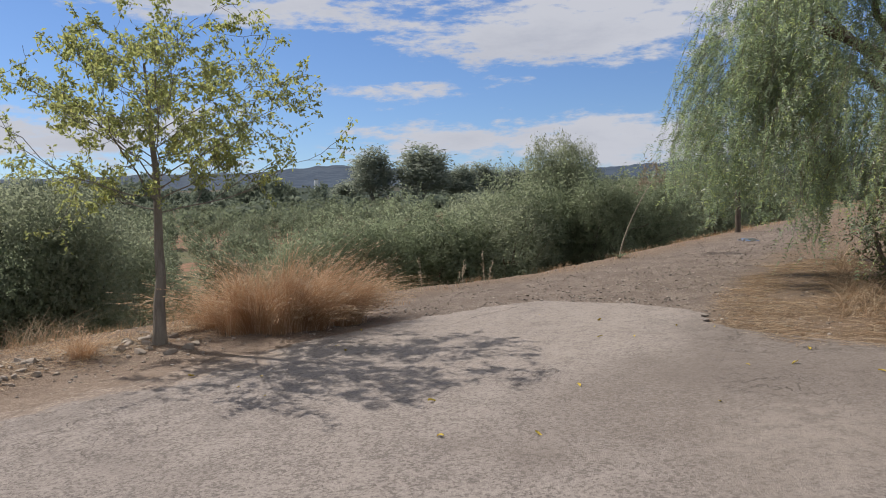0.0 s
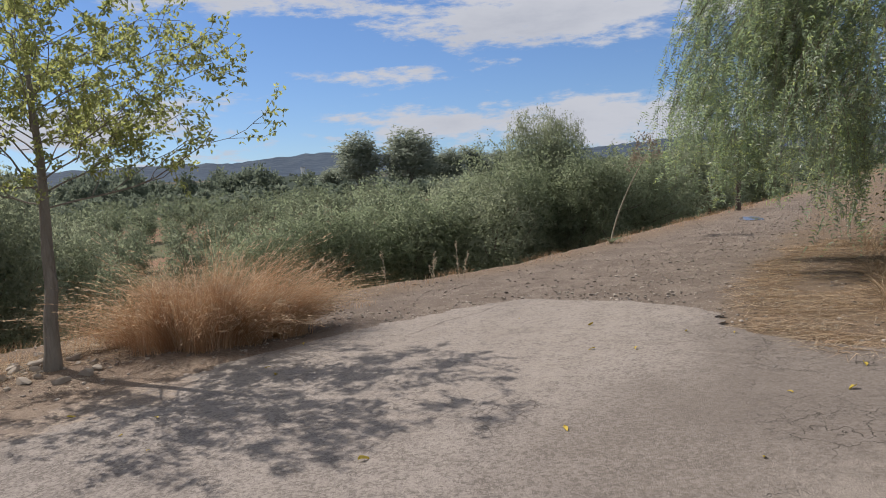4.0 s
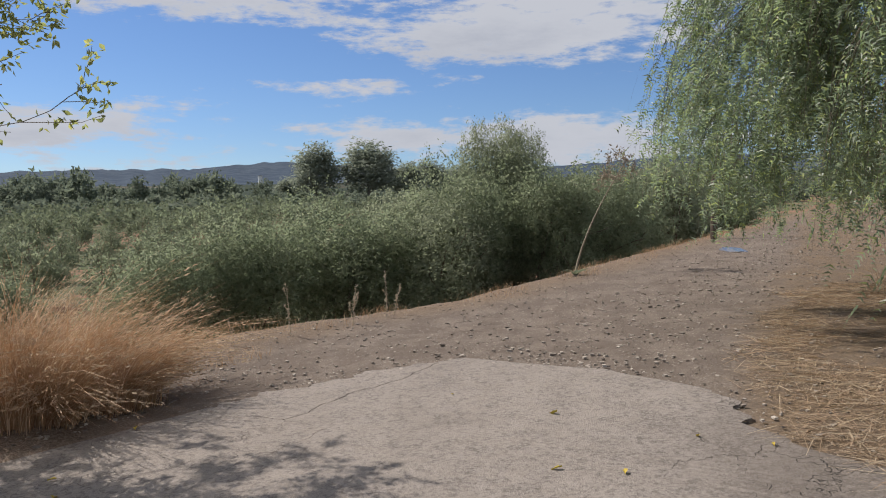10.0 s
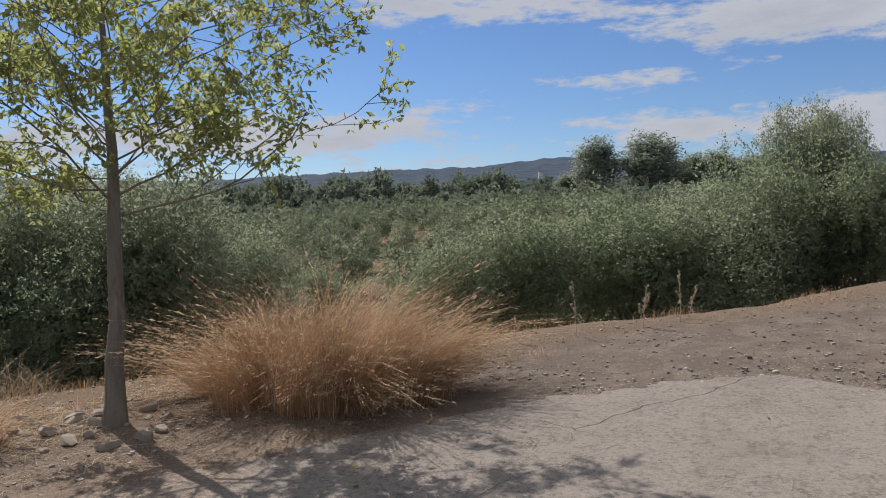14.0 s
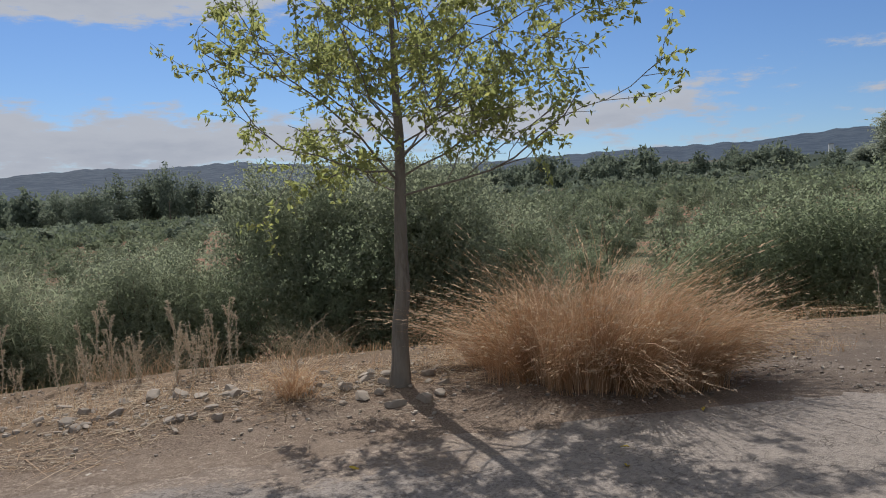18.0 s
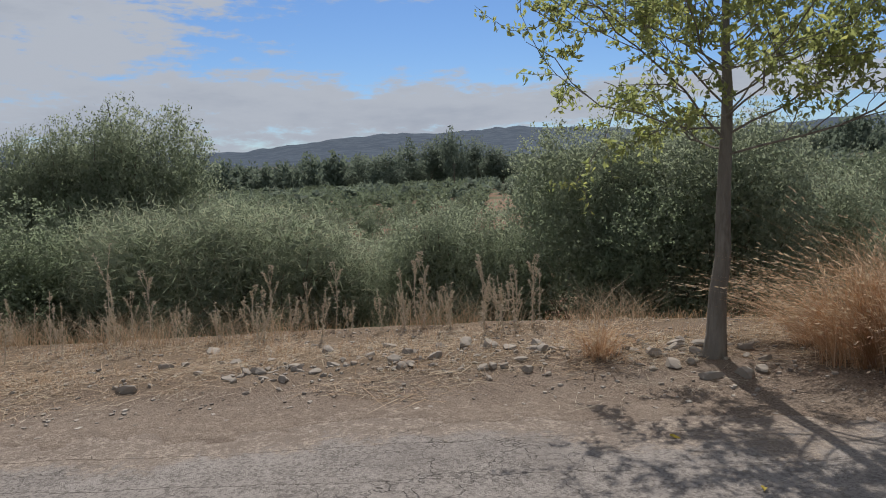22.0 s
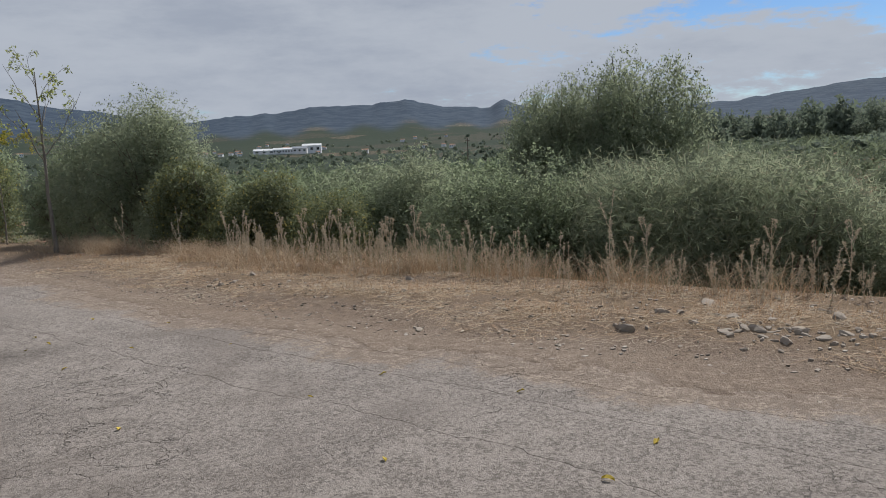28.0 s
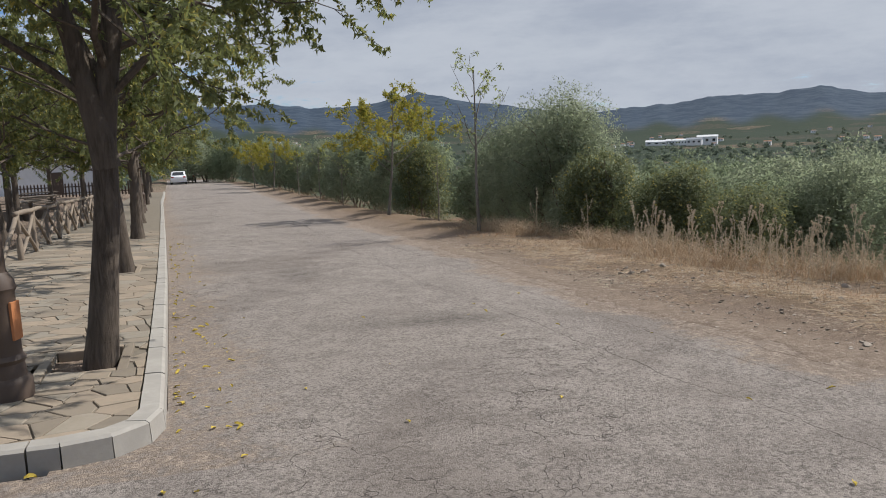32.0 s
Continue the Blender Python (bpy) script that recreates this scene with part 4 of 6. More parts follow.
broomA = bush("broom_bush", "feathery grey-green broom bush behind dry weeds", "bush", 24, 1.6, 2.3, 24000, 0.13, 0.07, M_BROOM, 9, 0.02, droop=-0.3, inner=0.25)


def spot(a, r):
    """A place at a bearing and distance from the walk's end."""
    return 0.4 - math.sin(radians(a)) * r, 3.6 + math.cos(radians(a)) * r


def at(ob, az_deg, r, z_top, own_tall, first=False, turn=0, wide=1.0):
    """Stands a plant at a bearing and distance from the walk's end, its top at a given height."""
    x, y = 0.4 - math.sin(radians(az_deg)) * r, 3.6 + math.cos(radians(az_deg)) * r
    z = height(x, y)
    k = (z_top - z) / TOPS.get(ob.name, own_tall)
    o = ob if first else copy_thing(ob, Matrix.Identity(4))
    o.matrix_basis = pose(x, y, z, 0, 0, turn) @ Matrix.Diagonal((wide * k ** 0.5, wide * k ** 0.5, k, 1))
    return o


used = set()


def plant(kind, a, r, top, w, turn):
    src = ((oliveA, masticA, oliveD) if r < 19.6 else (oliveB, masticB, oliveD))[kind]
    at(src, a, r, top, 3.9, src.name not in used, turn, w)
    used.add(src.name)


for i, (kind, a, r, top, w) in enumerate((
        (2, 37.5, 12.8, 2.35, 0.95), (2, 45.5, 13.3, 2.25, 0.88), (1, 41.5, 12.2, 1.5, 0.9), (0, 31.5, 14.5, 1.6, 0.85),
        (2, 80.4, 19, 3.05, 0.88), (2, 86.0, 19.5, 2.60, 0.70), (1, 82.5, 18.2, 1.6, 0.9), (1, 2, 15.5, 1.95, 1.1), (1, 9, 14.5, 1.75, 1.0), (1, 15, 13.5, 1.35, 0.9), (0, -4.5, 16.0, 2.0, 1.1), (2, -10.0, 18.3, 3.72, 0.60), (1, -13.2, 17.2, 2.85, 0.90), (1, -6.5, 17.2, 2.7, 0.85),
        (1, -7.5, 16.8, 2.5, 0.9), (1, -16.5, 19, 2.6, 1.0), (1, -17, 24, 2.9, 1.1), (0, -3, 22, 2.3, 1.1), (0, -21, 27, 3.4, 1.1), (1, -25, 31, 3.6, 1.1),
        (2, 57.3, 11.4, 1.02, 0.72), (1, 53, 12.2, 0.75, 0.75), (1, 90, 13, 1.12, 1.05), (1, 85, 13.3, 0.55, 0.85), (0, 96.3, 16.5, 1.2, 1.0), (1, 101.5, 17, 0.85, 1.0), (1, 107, 18, 0.95, 1.0), (0, 113, 18.5, 1.05, 1.0), (0, 100, 26, 0.6, 1.3),
        (1, 94, 24, 0.4, 1.1), (0, 76, 26, 0.2, 1.0), (1, 25, 20, 0.2, 0.8))):
    plant(kind, a, r, top, w, i * 67 % 360)
first = True
for i, (a, r, top, w) in enumerate(((71, 11.3, 1.15, 1.1), (65.5, 11.6, 0.7, 1.0), (77, 11.8, 1.10, 1.15), (62, 14.5, 0.30, 1.0), (81.5, 13, 1.0, 1.1), (73, 14.5, 1.0, 1.1))):
    at(broomA, a, r, top, 2.3, first, i * 80, w)
    first = False
first = True
for i, (s, n, top, w) in enumerate(((-12.2, 10.6, 1.2, 1.1), (-10.2, 11.0, 0.9, 1.1), (-8.3, 11.3, 0.5, 1.0), (-25, 10.2, 1.6, 1.3))):
    x, y = xy(s, n)
    z = height(x, y)
    o = shrubA if first else copy_thing(shrubA, Matrix.Identity(4))
    o.matrix_basis = pose(x, y, z, 0, 0, 70 * i) @ Matrix.Diagonal((w, w, max(0.5, (top - z) / 2.0), 1))
    first = False
for i, (kind, s, n, size) in enumerate(((0, -14.9, 11.2, 1.05), (0, -16.9, 11.0, 0.98), (1, -20.5, 11.2, 0.85), (1, -27, 10.8, 0.95), (0, -31, 11.0, 1.05), (1, -35, 10.8, 1.0), (0, -39, 10.6, 1.1),
                                       (1, -44, 10.6, 1.0), (0, -50, 10.5, 1.1), (1, -57, 10.2, 1.1), (0, -64, 10, 1.2), (1, -72, 9.6, 1.2), (0, -82, 9.0, 1.4), (1, -90, 6, 1.5), (0, -92, 1.0, 1.7), (1, -96, 3.5, 1.8))):
    x, y = xy(s, n)
    again((oliveA, masticA)[kind] if s > -18 else (oliveB, masticB)[kind], x, y, road_plane(s, n) - (0.35 if n > 7 else 0), i * 77, size)

# saplings along the road
x, y = xy(-14.6, 8.5)
thin = put(tree("thin_roadside_tree", "thin almost leafless sapling at the road edge", "tree", 31, 4.7, 0.05, 2.0, 0.9, 420, 0.09, 0.45, M_YOUNG, M_BARKG, rise=1.0, limbs=9, sub=3, twig=3), x, y)
x, y = xy(-23.4, 8.4)
yellow = put(tree("yellow_roadside_tree", "small leaning tree with yellow autumn leaves at the road edge", "tree", 32, 4.7, 0.06, 1.5, 1.9, 9500, 0.10, 0.5, M_YELLOW, M_BARKG, lean=(-0.05, 0.05), rise=0.5, limbs=13, sub=5, twig=5, bare_top=0.08), x, y)
for s, n, k in ((-56, 7.6, 0.9), (-66, 7.0, 1.0)):
    x, y = xy(s, n)
    again(yellow, x, y, turn=120 + 9 * s, size=k)
for s, n, k in ((-32, 8.4, 0.6), (-38, 8.3, 0.7), (-46, 8.2, 0.7), (-19, 8.9, 0.5)):
    x, y = xy(s, n)
    again(thin, x, y, turn=40 + 9 * s, size=k)

# street trees by the pavement
street = tree("street_tree", "mature street tree with dark rough trunk and yellowing green crown", "tree", 41, 6.2, 0.118, 2.05, 2.6, 105000, 0.052, 0.50, M_STREET, M_DBARK, lean=(AN[0] * 0.10, AN[1] * 0.10), rise=0.42, limbs=22, sub=8, twig=7, thick=0.36, droop=0.6, inner=0.1, small=True, leader=(1.85, -0.55 * AN[0] + 0.3 * AX[0], -0.55 * AN[1] + 0.3 * AX[1], 2.4))
streetB = tree("street_tree", "mature street tree with dark rough trunk further along the pavement", "tree", 42, 6.2, 0.14, 1.75, 2.9, 32000, 0.080, 0.46, M_STREET, M_DBARK, rise=0.19, limbs=20, sub=6, twig=3, thick=0.34, droop=0.8, small=True, inner=0.1)
for i, (s, n) in enumerate(((-3.64, 0.80), (-10.4, 0.46), (-17.5, 0.2), (-25, -0.15), (-32.3, -0.57), (-40, -0.8), (-50, -1.2), (-62, -1.6), (-18, -3.0), (-24, -4.0), (-31, -5.2), (-37, -3.4), (-44, -6.0), (-52, -4.5), (-75, -2.5))):
    x, y = xy(s, n)
    z = road_plane(s, n) + (0.08 if n > 0 else 0.1)
    if i == 0:
        put(street, x, y, z, 0)
    elif i == 1:
        put(streetB, x, y, z, 40)
    elif i > 1:
        again(streetB, x, y, z, 97 * i, (1.0, 0.95, 1.05, 1.0)[i % 4])
    else:
        again(street, x, y, z, 97 * i, (1.0, 0.95, 1.05, 1.0)[i % 4])

# pepper tree over the straw
PX, PY = 6.58, 9.7


def pepper_tree(seed, tall, wide, strands):
    rng = np.random.RandomState(seed)
    th = thing("pepper_tree", "large weeping pepper tree with feathery hanging foliage beside the track", "tree")
    trunk, wood, crown = Geo(), Geo(), Geo(True)
    tp = curve_pts((0, 0, -0.2), (0.25, 0.1, 2.4), 0.05, 9, rng)
    trunk.tube(tp, np.linspace(0.30, 0.2, 9), 12)
    ends = []
    for i in range(16):
        a = 2 * math.pi * i * 0.382
        r = wide * rng.uniform(0.45, 0.95)
        e = np.array((math.cos(a) * r, math.sin(a) * r, tall * rng.uniform(0.55, 1.0) * (1 - 0.28 * (r / wide) ** 2)))
        lp = curve_pts(tp[-1], e, 0.10, 8, rng)
        wood.tube(lp, np.linspace(0.11, 0.02, 8), 6)
        ends.append(lp)
    part("trunk", trunk.mesh("trunk", M_BARK, True), None, th)
    # hanging sprays: each starts on the dome and falls as a bunch of long strands
    bunch = 22
    sprays = strands // bunch
    a = rng.uniform(0, 2 * math.pi, sprays)
    r = wide * rng.uniform(0.08, 1, sprays) ** 0.40 * (1 + 0.09 * np.sin(5 * a + 1) + 0.07 * np.sin(11 * a))
    dome = tall * (0.99 - 0.38 * (r / wide) ** 2.2)
    z = 1.5 + (dome - 1.5) * rng.uniform(0.0, 1.0, sprays) ** 0.8
    start = np.stack((np.cos(a) * r, np.sin(a) * r, z), -1)
    one = np.repeat(np.arange(sprays), bunch)
    strands = len(one)
    fall = rng.uniform(0.7, 1.8, sprays)
    swing = rng.normal(size=(sprays, 3)) * (0.16, 0.16, 0)
    start = start[one] + rng.normal(size=(strands, 3)) * (0.10, 0.10, 0.16)
    ln = fall[one] * rng.uniform(0.55, 1.15, strands)
    out = start * (1, 1, 0)
    out /= np.linalg.norm(out, axis=1)[:, None] + 1e-9
    t = np.linspace(0, 1, 6)
    low = 0.36 + 0.22 * np.sin(4 * a[one] + 2) + 0.5 * rng.uniform(0, 1, sprays)[one] + rng.uniform(0, 0.45, strands)
    drop = np.minimum(ln, np.maximum(0.25, start[:, 2] - low))
    sideways = 0.30 * out + swing[one]
    paths = start[:, None] + sideways[:, None] * (np.sin(t * 1.6))[None, :, None] * drop[:, None, None] + rng.normal(size=(strands, 1, 3)) * 0.07 * t[None, :, None]
    paths[..., 2] -= (t ** 1.4)[None] * drop[:, None]
    wood.blades(paths, np.full(strands, 0.006))
    part("branchwork", wood.mesh("branchwork", M_BARK), None, th)
    # feather leaves: a drooping midrib with leaflets in pairs
    j = np.arange(strands)
    face = 0.5 * out + np.array((0, 0, 0.55)) + 0.5 * rng.normal(size=out.shape)
    face /= np.linalg.norm(face, axis=1)[:, None]
    for k in range(6):
        f = (k + rng.uniform(0, 1, strands)) / 6 * 4.999
        i = f.astype(int)
        p = paths[j, i] * (1 - (f - i))[:, None] + paths[j, i + 1] * (f - i)[:, None]
        d = unit(strands, rng) * 0.65 + np.array((0, 0, -0.85)) + out * 0.2
        d /= np.linalg.norm(d, axis=1)[:, None]
        flat = np.cross(d, unit(strands, rng))
        flat /= np.linalg.norm(flat, axis=1)[:, None] + 1e-9
        for m in range(6):
            q = p + d * (0.02 + 0.028 * m) + np.array((0, 0, -0.0016 * m * m))
            for e in (-1, 1):
                crown.leaves(q, d * 0.6 + flat * e, 0.058 - 0.004 * m, 0.0135, rng, 0.05, face)
    part("crown", crown.mesh("crown", M_PEPPER), None, th)
    # the older, close-grown foliage inside, in shade
    k = 14000
    a, r = rng.uniform(0, 2 * math.pi, k), wide * 0.70 * rng.uniform(0, 1, k) ** 0.5
    z = 1.35 + (tall * (0.92 - 0.40 * (r / wide) ** 2.2) - 1.35) * rng.uniform(0.0, 1.0, k)
    heart = Geo(True)
    way = unit(k, rng)
    heart.leaves(np.stack((np.cos(a) * r, np.sin(a) * r, z), -1), unit(k, rng) + (0, 0, -0.8), 0.075, 0.020, rng, 0.1, way)
    part("inner_foliage", heart.mesh("inner_foliage", M_PEPPER), None, th)
    return th


put(pepper_tree(51, 6.2, 2.75, 6200), PX, PY)

# olive grove and far woods
groveA = bush("grove_olive_tree", "round silver-green olive tree in the grove rows", "tree", 61, 1.9, 3.0, 1800, 0.15, 0.5, M_GREY, 7, 0.08, stems=2, inner=0.2)
woodA = bush("far_dark_tree", "dark green tree in the valley beyond the grove", "tree", 62, 3.0, 5.5, 3600, 0.30, 0.5, M_FAR, 9, 0.05, stems=3, inner=0)
rng = np.random.RandomState(7)
spots = []
ROW = radians(54.0)                  # the grove's rows run off along this bearing
for i in range(0, 75):
    for j in range(-34, 36):
        u, v = 24 + 4.9 * i + rng.uniform(-0.5, 0.5), 3.2 + 6.6 * j + rng.uniform(-0.35, 0.35)
        x, y = 0.4 - math.sin(ROW) * u - math.cos(ROW) * v, 3.6 + math.cos(ROW) * u - math.sin(ROW) * v
        r, a = math.hypot(x - 0.4, y - 3.6), math.degrees(math.atan2(-(x - 0.4), y - 3.6))
        if 27 < r < (330 if 42 < a < 118 else 190) and -14 < a < 90 and rng.rand() > 0.12 and to_sn(x, y)[1] > 22:
            spots.append((r, x, y))
spots.sort()
near, rest = spots[:150], spots[150:2600]
put(groveA, near[0][1], near[0][2])
tagged(groveA, group="olive grove trees")
for i, (r, x, y) in enumerate(near[1:]):
    again(groveA, x, y, turn=i * 71 % 360, size=rng.uniform(0.75, 1.1))


def scatter(name, label, category, src, places, seed, share=0.4):
    """Many far plants in one mesh."""
    r0 = np.random.RandomState(seed)
    me = [c for c in src.children if c.name.startswith("crown")][0].data
    v = np.empty(len(me.vertices) * 3, np.float32)
    me.vertices.foreach_get("co", v)
    v = v.reshape(-1, 3, 3)
    g = Geo(True)
    for x, y, k, kz in places:
        q = v[r0.rand(len(v)) < share]
        a = r0.uniform(0, 6.28)
        c, s = math.cos(a), math.sin(a)
        w = np.stack((q[..., 0] * c - q[..., 1] * s, q[..., 0] * s + q[..., 1] * c, q[..., 2] * kz), -1)
        mid = w.mean(1, keepdims=True)
        w = (mid + (w - mid) * (1 / share) ** 0.5) * k
        w = w + np.array((x, y, height(x, y)))
        g.v.append(w.reshape(-1, 3))
        g.t.append(np.arange(3 * len(q)).reshape(-1, 3) + g.n)
        g.n += 3 * len(q)
    return tagged(new(name, g.mesh(name, me.materials[0])), label, category, kind="stuff")


scatter("far_olive_grove", "rows of silver-green olive trees filling the valley", "olive grove", groveA, [(x, y, rng.uniform(0.8, 1.1), 1.0) for r, x, y in rest], 1, 0.055)
woods = []
for i in range(3000):
    a, r = rng.uniform(-38, 150), 130 * (10.0 ** rng.rand())
    if to_sn(0.4 - math.sin(radians(a)) * r, 3.6 + math.cos(radians(a)) * r)[1] < 20:
        continue
    woods.append((0.4 - math.sin(radians(a)) * r, 3.6 + math.cos(radians(a)) * r, rng.uniform(0.35, 0.75) * (1 + r / 1500), rng.uniform(0.6, 0.9)))
row = []
for i in range(210):
    a, r = rng.uniform(9, 84), rng.uniform(300, 430)
    x, y = 0.4 - math.sin(radians(a)) * r, 3.6 + math.cos(radians(a)) * r
    k = (1.6 + r * math.tan(radians((rng.uniform(2.3, 3.5) if a < 42 else rng.uniform(0.2, 1.5)) + 0.4 * math.sin(a * 0.5) * math.sin(a * 0.23))) - height(x, y)) / 5.2
    row.append((x, y, min(k, 3.0 if a < 42 else 3.2) * 0.8, rng.uniform(0.9, 1.25)))
scatter("far_tree_row", "dark line of trees at the foot of the hills", "woods", woodA, row, 5, 0.11)
scatter("far_woods", "scattered dark trees and scrub across the far valley", "woods", woodA, woods, 2, 0.020)
canopy, near_canopy = [], []
for i in range(380):
    a, r = rng.uniform(84, 124), 24 * (13.0 ** rng.rand())
    x, y = 0.4 - math.sin(radians(a)) * r, 3.6 + math.cos(radians(a)) * r
    if to_sn(x, y)[1] > 17:
        (near_canopy if r < 46 else canopy).append((x, y, rng.uniform(0.75, 1.15), rng.uniform(0.7, 1.0)))
scatter("valley_thicket", "dense dark green thicket on the slope below the road", "thicket", masticB, canopy, 3, 0.045)
scatter("slope_thicket", "dense dark green mastic thicket on the near slope", "thicket", masticB, near_canopy, 4, 0.10)
for i, (a, el) in enumerate(((57.4, 2.9), (55.4, 2.2), (59.4, 2.0), (61.3, 2.2), (62.8, 1.5), (53.6, 1.5), (58.3, 2.4), (64.6, 1.1))):
    at(woodA, a, 265 + 9 * (i % 4), 1.6 + (265 + 9 * (i % 4)) * math.tan(radians(el)), 5.5, i == 0, 71 * i, 1.3 + 0.5 * (i % 3))
eucalyptus = bush("eucalyptus_tree", "tall rounded eucalyptus tree beyond the grove", "tree", 71, 5.2, 15, 7000, 0.55, 0.45, M_EUCALYPT, 17, 0.14, stems=6, bark=M_BARKG, inner=0)
first = True
for a, k, r, w in ((5.3, 0.95, 250, 1.9), (1.5, 1.0, 250, 2.3), (-1.6, 0.62, 262, 2.0), (-3.4, 0.66, 285, 2.2), (-5.6, 0.58, 300, 2.2), (7.4, 0.40, 270, 1.8), (-8.0, 0.55, 300, 2.0)):
    x, y = spot(a, r)
    at(eucalyptus, a, r, height(x, y) + k * (1.67 + r * math.tan(radians(5.45)) - height(x, y)), 15, first, a * 50, w)
    first = False

# straggling shrub beside the straw
scrub = bush("straggling_shrub", "straggling dry shrub with sparse yellow-green leaves by the straw", "bush", 91, 1.1, 1.5, 4200, 0.05, 0.4, M_SHRUB, 9, 0.02, stems=9, inner=0)
x, y = xy(10.3, 0.75)
put(scrub, x, y)
x, y = xy(11.6, 0.3)
again(scrub, x, y, turn=70, size=1.2)
overhang = tree("leafy_street_tree", "leafy yellow-green young tree reaching over the straw patch", "tree", 43, 4.6, 0.07, 2.35, 1.75, 15000, 0.070, 0.46, M_STREET, M_DBARK, rise=0.32, limbs=15, sub=5, twig=4, thick=0.34, droop=0.6, small=True, inner=0.1)
put(overhang, 5.15, 5.55)

# ---- pavement, kerb, park ----
def box(bm, x0, y0, z0, x1, y1, z1, bevel=0.0):
    m = Matrix.LocRotScale(((x0 + x1) / 2, (y0 + y1) / 2, (z0 + z1) / 2), None, (x1 - x0, y1 - y0, z1 - z0))
    r = bmesh.ops.create_cube(bm, size=1.0, matrix=m)
    if bevel:
        e = {k for v in r["verts"] for k in v.link_edges}
        bmesh.ops.bevel(bm, geom=list(e), offset=bevel, segments=2, affect="EDGES", profile=0.6)
    return r["verts"]


def prism(pts, bottom, top, mat, name, rim=0.0):
    """A flat piece from an outline of (x, y, z of the plane there); a little smaller at the top when it has a rim."""
    p = np.array([(q[0], q[1]) for q in pts], float)
    z = np.array([q[2] for q in pts], float)
    c = p.mean(0)
    k = len(p)
    inner = c + (p - c) * (1 - rim / (np.linalg.norm(p - c, axis=1)[:, None] + 1e-6))
    v = [(*p[i], z[i] + bottom) for i in range(k)] + [(*p[i], z[i] + top - rim * 0.5) for i in range(k)] + [(*inner[i], z[i] + top) for i in range(k)]
    f = [[i, (i + 1) % k, k + (i + 1) % k, k + i] for i in range(k)] + [[k + i, k + (i + 1) % k, 2 * k + (i + 1) % k, 2 * k + i] for i in range(k)] + [list(range(2 * k, 3 * k))]
    me = bpy.data.meshes.new(name)
    me.from_pydata(v, [], f)
    me.shade_flat()
    me.materials.append(mat)
    return me


def clip_poly(poly, px, py, nx, ny):
    """Keeps the side of a line away from its normal."""
    out = []
    for i in range(len(poly)):
        a, b = poly[i], poly[(i + 1) % len(poly)]
        da, db = (a[0] - px) * nx + (a[1] - py) * ny, (b[0] - px) * nx + (b[1] - py) * ny
        if da <= 0:
            out.append(a)
        if da * db < 0:
            f = da / (da - db)
            out.append((a[0] + (b[0] - a[0]) * f, a[1] + (b[1] - a[1]) * f))
    return out


FRONT, CORNER = -1.36, 0.52
PITS = [(-3.64, 0.80), (-10.4, 0.46)]


def kerb_path():
    """The kerb's outer line: along the front, round the corner, down the road."""
    pts = [(FRONT, n) for n in np.arange(-2.6, kerb_n(-1.9) - CORNER, 0.30)]
    c = (FRONT - CORNER, float(kerb_n(-1.9)) - CORNER)
    for a in np.linspace(0, 90, 4):
        pts.append((c[0] + CORNER * math.cos(radians(a)), c[1] + CORNER * math.sin(radians(a))))
    s = FRONT - CORNER - 0.5
    while s > -60:
        pts.append((s, float(kerb_n(s))))
        s -= 0.5 if s > -20 else 1.0
    return pts


kerb = tagged(new("kerb"), "pale grey concrete kerb stones along the pavement", "kerb", kind="structure")
path = kerb_path()
rk = np.random.RandomState(3)
for (s0, n0), (s1, n1) in zip(path, path[1:]):
    d = np.array((s1 - s0, n1 - n0))
    d = d / np.linalg.norm(d)
    inn = np.array((-d[1], d[0]))
    if inn @ np.array((-1.0, -0.9)) < 0:
        inn = -inn
    g = 0.006
    a, b = np.array((s0, n0)) + d * g, np.array((s1, n1)) - d * g
    lift = rk.uniform(-0.004, 0.004)
    rows = []
    for q, w, z in ((0.0, 0, -0.10), (0.012, 0, 0.135), (0.035, 0, 0.152), (0.15, 0, 0.155), (0.15, 0, 0.0)):
        for e in (a, b):
            u = e + inn * q
            x, y = xy(u[0], u[1])
            rows.append((x, y, float(road_plane(u[0], u[1])) + z + lift))
    f = [(2 * i, 2 * i + 1, 2 * i + 3, 2 * i + 2) for i in range(4)]
    me = bpy.data.meshes.new("kerb_stone")
    me.from_pydata(rows, [], f + [(0, 2, 4, 6, 8), (9, 7, 5, 3, 1)])
    me.shade_flat()
    me.materials.append(M_KERB)
    part("kerb_stone", me, None, kerb)

# pavement bed and flagstones
pavement = tagged(new("pavement"), "crazy-paved pavement of tan flagstones with dark joints", "pavement", kind="structure")


def inside_pit(s, n, grow=0.0):
    return any(abs(s - a) < 0.42 + grow and -0.44 - grow < n - b < 0.26 + grow for a, b in PITS)


bs = np.concatenate((np.arange(-1.52, -14, -0.12), np.arange(-14.0, -60, -1.0)))
bn = np.linspace(0, 1, 22)
S = np.repeat(bs[:, None], len(bn), 1)
hi = kerb_n(bs) - 0.15 - np.where(bs > FRONT - CORNER, CORNER - np.sqrt(np.clip(CORNER ** 2 - (bs - FRONT + CORNER) ** 2, 0, 1)), 0)
Nn = (hi[:, None] - 0.02) + (-2.35 - hi[:, None]) * bn
X, Y = xy(S, Nn)
bed = np.stack((X, Y, road_plane(S, Nn) + 0.128), -1)
faces = grid_faces(len(bs), len(bn))
mid = np.stack((S, Nn), -1).reshape(-1, 2)[faces].mean(1)
faces = faces[[not inside_pit(a, b) for a, b in mid]]
part("mortar_bed", mesh("mortar_bed", bed.reshape(-1, 3), faces, M_MORTAR), None, pavement)
rk = np.random.RandomState(12)
seeds = []
